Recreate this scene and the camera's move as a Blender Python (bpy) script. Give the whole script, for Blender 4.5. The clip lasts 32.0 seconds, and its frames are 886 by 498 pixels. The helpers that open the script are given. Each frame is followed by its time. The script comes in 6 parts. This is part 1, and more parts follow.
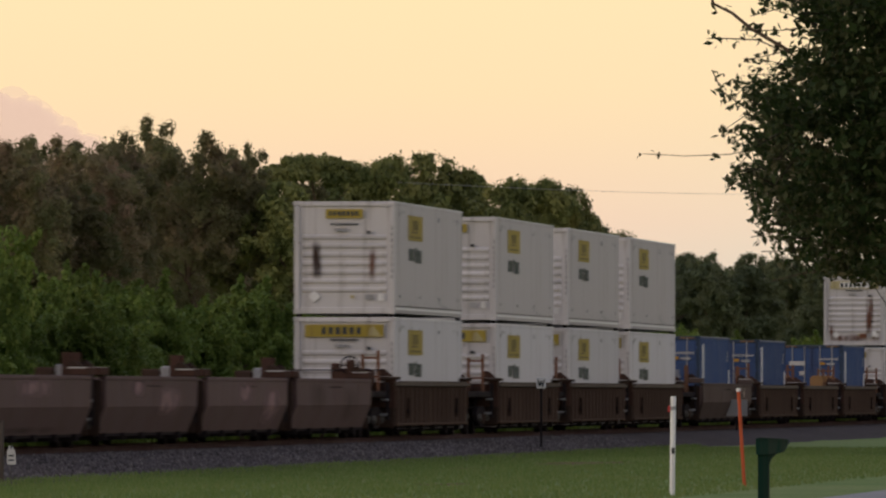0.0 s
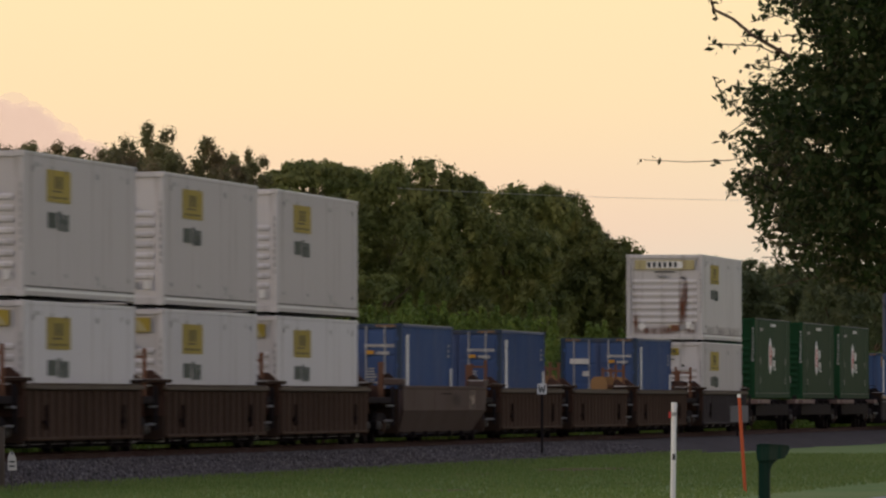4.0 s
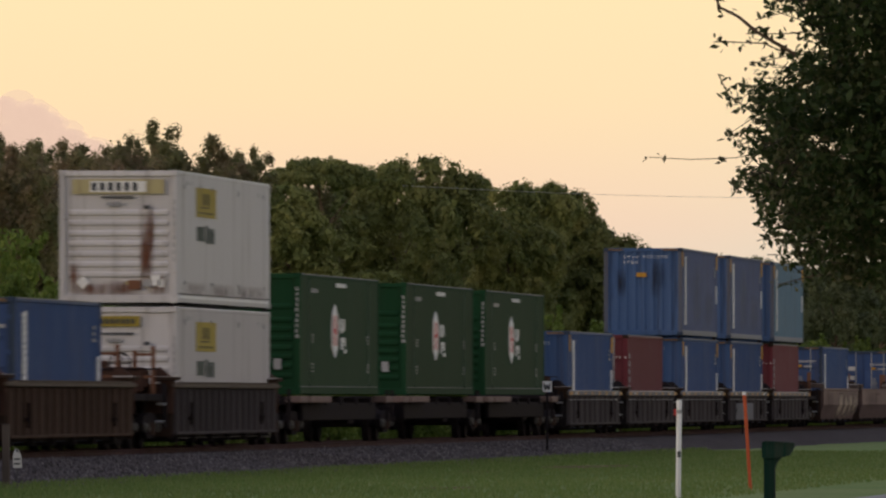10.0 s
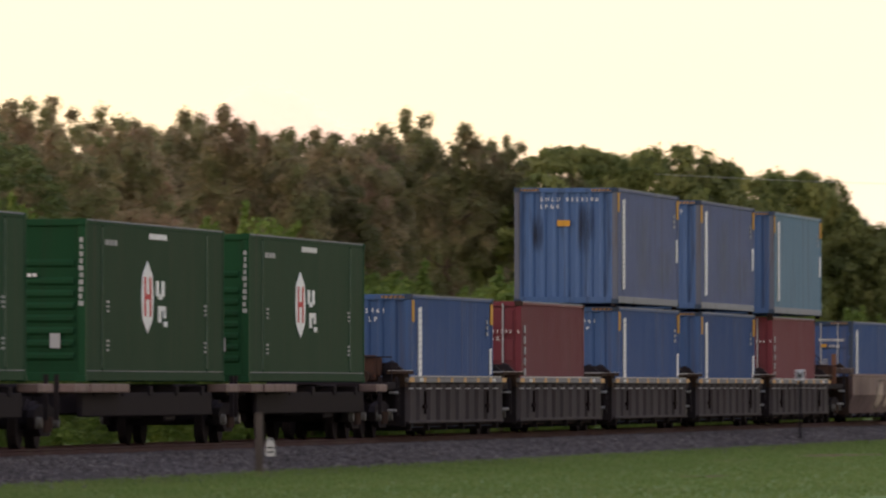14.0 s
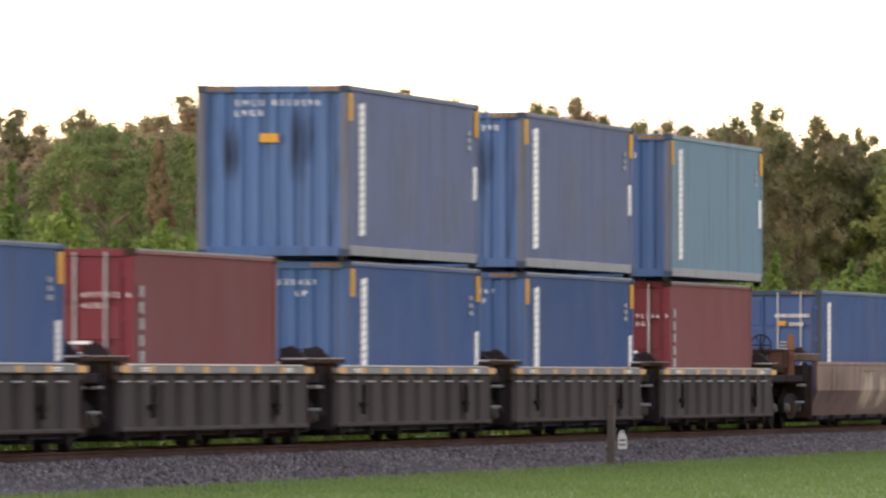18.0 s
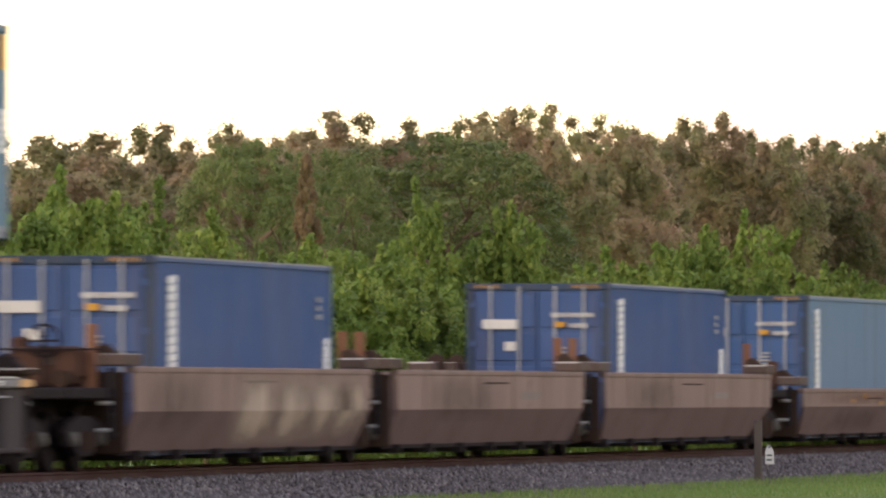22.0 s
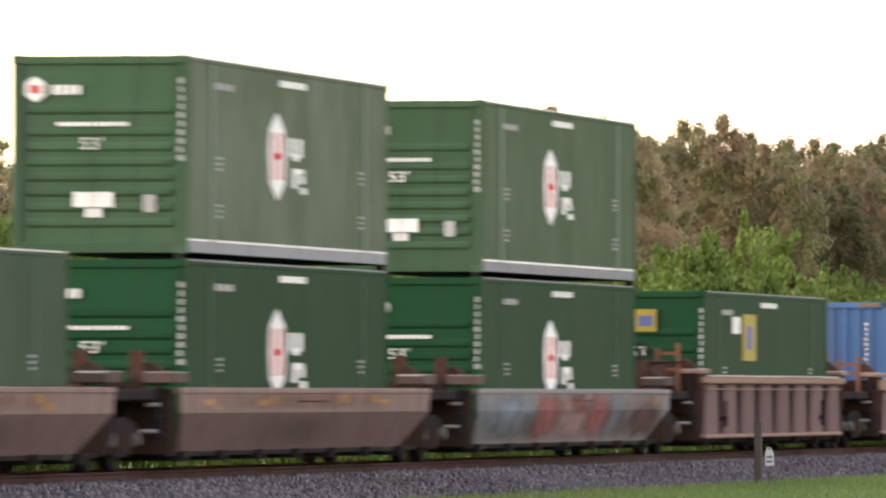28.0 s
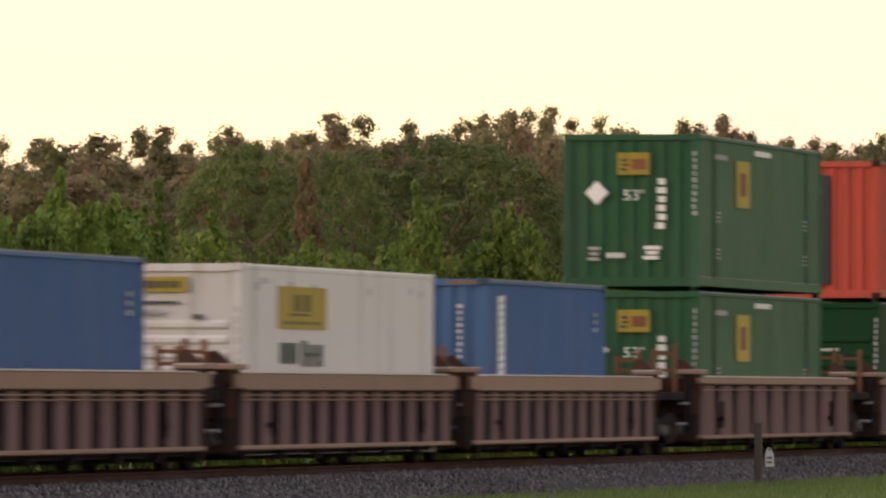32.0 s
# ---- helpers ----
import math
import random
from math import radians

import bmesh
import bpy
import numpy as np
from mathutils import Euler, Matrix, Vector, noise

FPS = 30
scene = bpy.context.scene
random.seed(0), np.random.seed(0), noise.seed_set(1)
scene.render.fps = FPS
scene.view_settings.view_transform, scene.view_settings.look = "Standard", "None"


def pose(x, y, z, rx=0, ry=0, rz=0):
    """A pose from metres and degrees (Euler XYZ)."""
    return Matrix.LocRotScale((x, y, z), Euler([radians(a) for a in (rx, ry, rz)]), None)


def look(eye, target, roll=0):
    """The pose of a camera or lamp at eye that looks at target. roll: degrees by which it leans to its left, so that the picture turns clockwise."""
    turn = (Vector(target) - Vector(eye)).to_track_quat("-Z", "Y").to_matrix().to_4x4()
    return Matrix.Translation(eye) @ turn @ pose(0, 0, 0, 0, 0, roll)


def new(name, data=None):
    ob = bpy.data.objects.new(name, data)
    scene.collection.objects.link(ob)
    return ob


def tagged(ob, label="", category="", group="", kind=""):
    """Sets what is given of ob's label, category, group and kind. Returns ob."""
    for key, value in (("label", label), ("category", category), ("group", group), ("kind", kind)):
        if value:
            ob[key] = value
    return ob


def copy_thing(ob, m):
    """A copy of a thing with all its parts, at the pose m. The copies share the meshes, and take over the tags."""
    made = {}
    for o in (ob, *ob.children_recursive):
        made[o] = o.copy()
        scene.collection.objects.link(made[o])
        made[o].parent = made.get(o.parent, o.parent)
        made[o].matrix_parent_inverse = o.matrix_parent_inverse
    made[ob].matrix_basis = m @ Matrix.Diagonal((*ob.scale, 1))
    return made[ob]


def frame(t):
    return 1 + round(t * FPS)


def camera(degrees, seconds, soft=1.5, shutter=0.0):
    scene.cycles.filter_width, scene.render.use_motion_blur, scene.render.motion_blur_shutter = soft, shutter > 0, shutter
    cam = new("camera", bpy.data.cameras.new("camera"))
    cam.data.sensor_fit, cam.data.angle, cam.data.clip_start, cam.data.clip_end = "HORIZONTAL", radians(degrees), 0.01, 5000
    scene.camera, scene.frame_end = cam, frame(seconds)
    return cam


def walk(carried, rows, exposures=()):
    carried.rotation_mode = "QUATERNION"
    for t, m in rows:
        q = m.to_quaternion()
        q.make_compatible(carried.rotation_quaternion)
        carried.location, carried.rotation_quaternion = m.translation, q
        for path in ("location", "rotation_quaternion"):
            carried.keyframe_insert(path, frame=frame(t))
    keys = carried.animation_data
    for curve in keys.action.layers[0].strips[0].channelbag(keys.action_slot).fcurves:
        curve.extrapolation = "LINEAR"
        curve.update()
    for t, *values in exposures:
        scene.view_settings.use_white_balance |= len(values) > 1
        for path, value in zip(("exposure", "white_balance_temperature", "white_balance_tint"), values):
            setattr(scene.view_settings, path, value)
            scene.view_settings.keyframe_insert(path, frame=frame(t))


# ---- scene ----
# ---------------------------------------------------------------- camera
CAM_Z = 1.6
cam = camera(4.590, 32.0, soft=2.3, shutter=0.9)
LOOK = [(0, 6.258, 0.757), (0.5, 6.258, 0.771), (1, 6.258, 0.775), (1.5, 6.258, 0.779), (2, 6.258, 0.784), 
        (2.5, 6.258, 0.784), (3, 6.258, 0.784), (3.5, 6.262, 0.788), (4, 6.262, 0.788), (4.5, 6.262, 0.788), 
        (6.5, 6.262, 0.793), (7, 6.262, 0.793), (7.5, 6.262, 0.797), (8, 6.267, 0.793), (8.5, 6.271, 0.788), 
        (9, 6.271, 0.788), (9.5, 6.280, 0.779), (10, 6.289, 0.775), (10.5, 6.307, 0.775), (11, 6.439, 0.770), 
        (11.5, 6.563, 0.774), (12, 6.776, 0.756), (12.5, 6.926, 0.747), (13, 7.125, 0.733), (13.5, 7.310, 0.724), 
        (15.5, 8.404, 0.701), (16, 8.417, 0.705), (16.5, 8.589, 0.701), (17, 8.851, 0.691), (17.5, 9.188, 0.686), 
        (18, 9.424, 0.677), (18.5, 9.598, 0.677), (19, 9.877, 0.672), (19.5, 10.164, 0.675), (20, 10.203, 0.706), 
        (20.5, 10.190, 0.746), (21, 10.182, 0.746), (21.5, 10.186, 0.755), (22, 10.186, 0.755), (23, 10.186, 0.755), 
        (24, 10.186, 0.759), (24.5, 10.186, 0.759), (26.5, 10.186, 0.759), (27, 10.186, 0.759), (27.5, 10.186, 0.764), 
        (28, 10.186, 0.764), (28.5, 10.186, 0.764), (29, 10.186, 0.764), (29.5, 10.182, 0.764), (30, 10.186, 0.764), 
        (30.5, 10.186, 0.764), (31, 10.186, 0.768), (31.5, 10.186, 0.768), (32, 10.186, 0.768)]
# seconds, stops, kelvin, tint: the clip's camera opens up and shifts its white balance as it turns
EXPOSURES = [(0.0, -0.12, 6500, 10), (10.3, -0.12, 6500, 10), (11.0, -0.03, 6480, 10.6), (12.0, 0.08, 6500, 11), (13.5, 0.45, 6550, 11), (15.5, 1.2, 6550, 10),
             (17.0, 1.4, 6500, 10), (19.0, 1.92, 6500, 10), (20.0, 2.17, 6500, 10), (21.5, 1.78, 6500, 10), (22.5, 1.2, 7050, 11),
             (23.0, 1.03, 7250, 12), (24.5, 1.0, 7250, 12), (26.5, 1.2, 6700, 11), (28.0, 1.87, 6500, 10), (29.0, 2.1, 6500, 10), (30.0, 1.8, 6500, 10),
             (31.0, 1.02, 7200, 12), (32.0, 0.74, 7150, 12)]
walk(cam, [(t, pose(0, 0, CAM_Z, 90 + pitch, 0, yaw)) for t, yaw, pitch in LOOK], EXPOSURES)

# the line: straight, parallel to y; the train runs towards -y
TRACK_X = -33.42
RAIL_Z = 0.52
SPEED = 22.471
T_REF = 17.0

# ---------------------------------------------------------------- world and light
world = bpy.data.worlds.new("dusk_sky")
scene.world = world
world.use_nodes = True
wt = world.node_tree
wt.nodes.clear()
w_out = wt.nodes.new("ShaderNodeOutputWorld")
w_add = wt.nodes.new("ShaderNodeAddShader")
w_bg1 = wt.nodes.new("ShaderNodeBackground")
w_bg2 = wt.nodes.new("ShaderNodeBackground")
w_sky = wt.nodes.new("ShaderNodeTexSky")
w_sky.sky_type = "NISHITA"
w_sky.sun_disc = False
w_sky.sun_elevation = radians(12)
w_sky.sun_rotation = radians(-123)
w_bg1.inputs["Strength"].default_value = 0.02
wt.links.new(w_sky.outputs[0], w_bg1.inputs["Color"])
w_tc = wt.nodes.new("ShaderNodeTexCoord")
w_sep = wt.nodes.new("ShaderNodeSeparateXYZ")
wt.links.new(w_tc.outputs["Generated"], w_sep.inputs[0])
w_ramp = wt.nodes.new("ShaderNodeValToRGB")
wt.links.new(w_sep.outputs["Z"], w_ramp.inputs["Fac"])
SKY = [(0.0, (0.66, 0.60, 0.54)), (0.009, (0.80, 0.63, 0.51)), (0.016, (0.90, 0.62, 0.46)), (0.026, (0.96, 0.71, 0.43)), (0.045, (0.98, 0.77, 0.43)),
       (0.15, (0.64, 0.54, 0.48)), (0.45, (0.40, 0.40, 0.48)), (1.0, (0.32, 0.34, 0.44))]
while len(w_ramp.color_ramp.elements) < len(SKY):
    w_ramp.color_ramp.elements.new(0.5)
for el, (p, c) in zip(w_ramp.color_ramp.elements, SKY):
    el.position, el.color = p, (*c, 1)
w_low = wt.nodes.new("ShaderNodeValToRGB")
wt.links.new(w_sep.outputs["Z"], w_low.inputs["Fac"])
HAZE = [(0.0, (0.60, 0.60, 0.55)), (0.009, (0.68, 0.63, 0.53)), (0.016, (0.80, 0.67, 0.50)), (0.026, (0.93, 0.715, 0.45))] + SKY[4:]
while len(w_low.color_ramp.elements) < len(HAZE):
    w_low.color_ramp.elements.new(0.5)
for el, (p, c) in zip(w_low.color_ramp.elements, HAZE):
    el.position, el.color = p, (*c, 1)
w_turn = wt.nodes.new("ShaderNodeMapRange")
w_turn.inputs[1].default_value, w_turn.inputs[2].default_value = -0.108, -0.060
wt.links.new(w_sep.outputs["X"], w_turn.inputs[0])
w_mix = wt.nodes.new("ShaderNodeMix")
w_mix.data_type = "RGBA"
wt.links.new(w_turn.outputs[0], w_mix.inputs[0])
wt.links.new(w_ramp.outputs[0], w_mix.inputs[6])
wt.links.new(w_low.outputs[0], w_mix.inputs[7])
wt.links.new(w_mix.outputs[2], w_bg2.inputs["Color"])
w_bg2.inputs["Strength"].default_value = 1.08
wt.links.new(w_bg1.outputs[0], w_add.inputs[0])
wt.links.new(w_bg2.outputs[0], w_add.inputs[1])
wt.links.new(w_add.outputs[0], w_out.inputs["Surface"])

sun_data = bpy.data.lights.new("low_sun", "SUN")
sun_data.energy, sun_data.angle, sun_data.color = 0.75, radians(18), (1.0, 0.80, 0.60)
sun = new("low_sun", sun_data)
sun.matrix_world = look((0, 0, 60), (60 * 0.83, 60 * 0.55, 60 - 13))


# ---------------------------------------------------------------- materials
def node_mat(name):
    m = bpy.data.materials.new(name)
    m.use_nodes = True
    nt = m.node_tree
    return m, nt, nt.nodes["Principled BSDF"]


def add(nt, kind, **values):
    n = nt.nodes.new(kind)
    for k, v in values.items():
        n.inputs[k].default_value = v
    return n


def mixed(nt, fac, a, b):
    n = nt.nodes.new("ShaderNodeMix")
    n.data_type = "RGBA"
    for socket, value in ((n.inputs[0], fac), (n.inputs[6], a), (n.inputs[7], b)):
        if isinstance(value, bpy.types.NodeSocket):
            nt.links.new(value, socket)
        elif isinstance(value, (int, float)):
            socket.default_value = value
        else:
            socket.default_value = (*value, 1)
    return n.outputs[2]


def ramped(nt, src, lo, hi):
    n = nt.nodes.new("ShaderNodeMapRange")
    n.inputs[1].default_value, n.inputs[2].default_value = lo, hi
    nt.links.new(src, n.inputs[0])
    return n.outputs[0]


def paint(name, col, rough=0.5, dirt=0.45, soil=(0.10, 0.075, 0.06), rust=0.0, metallic=0.0, fade=0.04, spec=0.05):
    """Weathered paint on steel: faded patches, run-down dirt, specks of rust, fine grain."""
    m, nt, b = node_mat(name)
    tc = nt.nodes.new("ShaderNodeTexCoord")
    big = add(nt, "ShaderNodeTexNoise", Scale=0.55, Detail=4.0)
    nt.links.new(tc.outputs["Object"], big.inputs["Vector"])
    mp = nt.nodes.new("ShaderNodeMapping")
    mp.inputs["Scale"].default_value = (3.2, 3.2, 0.22)
    nt.links.new(tc.outputs["Object"], mp.inputs["Vector"])
    streak = add(nt, "ShaderNodeTexNoise", Scale=1.0, Detail=6.0, Roughness=0.65)
    nt.links.new(mp.outputs[0], streak.inputs["Vector"])
    fine = add(nt, "ShaderNodeTexNoise", Scale=14.0, Detail=5.0)
    nt.links.new(tc.outputs["Object"], fine.inputs["Vector"])
    info = nt.nodes.new("ShaderNodeObjectInfo")
    pale = tuple(c * (1 - fade) + fade * 0.45 for c in col)
    c0 = mixed(nt, ramped(nt, big.outputs[0], 0.35, 0.7), col, pale)
    c1 = mixed(nt, ramped(nt, streak.outputs[0], 0.52, 1.15 - dirt * 0.5), c0, soil)
    c2 = mixed(nt, ramped(nt, fine.outputs[0], 0.72 - rust * 0.2, 0.80 - rust * 0.2), c1, (0.16, 0.06, 0.03)) if rust else c1
    hsv = nt.nodes.new("ShaderNodeHueSaturation")
    nt.links.new(ramped(nt, info.outputs["Random"], -4.0, 5.0), hsv.inputs["Value"])
    hsv.inputs["Value"].default_value = 1
    val = nt.nodes.new("ShaderNodeMapRange")
    val.inputs[3].default_value, val.inputs[4].default_value = 0.9, 1.1
    nt.links.new(info.outputs["Random"], val.inputs[0])
    nt.links.new(val.outputs[0], hsv.inputs["Value"])
    nt.links.new(c2, hsv.inputs["Color"])
    nt.links.new(hsv.outputs[0], b.inputs["Base Color"])
    b.inputs["Roughness"].default_value, b.inputs["Metallic"].default_value = rough + 0.12, metallic
    b.inputs["Specular IOR Level"].default_value = spec
    bump = nt.nodes.new("ShaderNodeBump")
    bump.inputs["Strength"].default_value, bump.inputs["Distance"].default_value = 0.25, 0.01
    nt.links.new(fine.outputs[0], bump.inputs["Height"])
    nt.links.new(bump.outputs[0], b.inputs["Normal"])
    return m


def leaf_mat(name, cols, trans=0.35, own=0.5):
    """Foliage: patches of one hue, each leaf a little off it, light passing through."""
    m, nt, b = node_mat(name)
    geo = nt.nodes.new("ShaderNodeNewGeometry")
    info = nt.nodes.new("ShaderNodeObjectInfo")
    tc = nt.nodes.new("ShaderNodeTexCoord")
    big = add(nt, "ShaderNodeTexNoise", Scale=0.55, Detail=3.0)
    nt.links.new(tc.outputs["Object"], big.inputs["Vector"])
    share = nt.nodes.new("ShaderNodeMix")
    share.inputs[0].default_value = own
    nt.links.new(ramped(nt, big.outputs[0], 0.32, 0.68), share.inputs[2])
    nt.links.new(geo.outputs["Random Per Island"], share.inputs[3])
    r = nt.nodes.new("ShaderNodeValToRGB")
    els = r.color_ramp.elements
    while len(els) < len(cols):
        els.new(0.5)
    for i, c in enumerate(cols):
        els[i].position, els[i].color = i / (len(cols) - 1), (*c, 1)
    nt.links.new(share.outputs[0], r.inputs["Fac"])
    hsv = nt.nodes.new("ShaderNodeHueSaturation")
    val = nt.nodes.new("ShaderNodeMapRange")
    val.inputs[3].default_value, val.inputs[4].default_value = 0.78, 1.25
    nt.links.new(info.outputs["Random"], val.inputs[0])
    nt.links.new(val.outputs[0], hsv.inputs["Value"])
    nt.links.new(r.outputs[0], hsv.inputs["Color"])
    nt.links.new(hsv.outputs[0], b.inputs["Base Color"])
    b.inputs["Roughness"].default_value = 0.6
    b.inputs["Specular IOR Level"].default_value = 0.2
    tl = nt.nodes.new("ShaderNodeBsdfTranslucent")
    nt.links.new(hsv.outputs[0], tl.inputs["Color"])
    mx = nt.nodes.new("ShaderNodeMixShader")
    mx.inputs[0].default_value = trans
    nt.links.new(b.outputs[0], mx.inputs[1])
    nt.links.new(tl.outputs[0], mx.inputs[2])
    nt.links.new(mx.outputs[0], nt.nodes["Material Output"].inputs["Surface"])
    return m


def ground_mat(name, cols, s1, s2, bump=0.5, rough=0.95):
    m, nt, b = node_mat(name)
    geo = nt.nodes.new("ShaderNodeNewGeometry")
    n1 = add(nt, "ShaderNodeTexNoise", Scale=s1, Detail=5.0)
    n2 = add(nt, "ShaderNodeTexNoise", Scale=s2, Detail=6.0, Roughness=0.7)
    for n in (n1, n2):
        nt.links.new(geo.outputs["Position"], n.inputs["Vector"])
    a = mixed(nt, ramped(nt, n1.outputs[0], 0.35, 0.65), cols[0], cols[1])
    c = mixed(nt, ramped(nt, n2.outputs[0], 0.45, 0.75), a, cols[2])
    nt.links.new(c, b.inputs["Base Color"])
    b.inputs["Roughness"].default_value = rough
    b.inputs["Specular IOR Level"].default_value = 0.1
    bp = nt.nodes.new("ShaderNodeBump")
    bp.inputs["Strength"].default_value, bp.inputs["Distance"].default_value = bump, 0.05
    nt.links.new(n2.outputs[0], bp.inputs["Height"])
    nt.links.new(bp.outputs[0], b.inputs["Normal"])
    return m


def stain_mat(name, col, along, amount=0.9, grain=(9.0, 1.1)):
    """A run of soot or rust that thins out towards its edges; along: the level axis of the face it lies on."""
    m, nt, b = node_mat(name)
    b.inputs["Base Color"].default_value = (*col, 1)
    b.inputs["Roughness"].default_value = 0.8
    b.inputs["Specular IOR Level"].default_value = 0.02
    tc = nt.nodes.new("ShaderNodeTexCoord")
    sep = nt.nodes.new("ShaderNodeSeparateXYZ")
    nt.links.new(tc.outputs["Generated"], sep.inputs[0])

    def op(kind, a, c):
        n = nt.nodes.new("ShaderNodeMath")
        n.operation = kind
        for socket, value in zip(n.inputs, (a, c)):
            if isinstance(value, bpy.types.NodeSocket):
                nt.links.new(value, socket)
            else:
                socket.default_value = value
        return n.outputs[0]
    bells = []
    for axis in (along, "Z"):
        u = sep.outputs[axis]
        bells.append(op("MULTIPLY", op("MULTIPLY", u, op("SUBTRACT", 1.0, u)), 4.0))
    mp = nt.nodes.new("ShaderNodeMapping")
    mp.inputs["Scale"].default_value = (grain[0], grain[0], grain[1])
    nt.links.new(tc.outputs["Object"], mp.inputs["Vector"])
    noise = add(nt, "ShaderNodeTexNoise", Scale=1.0, Detail=5.0, Roughness=0.6)
    nt.links.new(mp.outputs[0], noise.inputs["Vector"])
    fac = op("MULTIPLY", op("MULTIPLY", bells[0], bells[1]), op("MULTIPLY", ramped(nt, noise.outputs[0], 0.30, 0.62), amount))
    clear = nt.nodes.new("ShaderNodeBsdfTransparent")
    mx = nt.nodes.new("ShaderNodeMixShader")
    nt.links.new(fac, mx.inputs[0])
    nt.links.new(clear.outputs[0], mx.inputs[1])
    nt.links.new(b.outputs[0], mx.inputs[2])
    nt.links.new(mx.outputs[0], nt.nodes["Material Output"].inputs["Surface"])
    return m


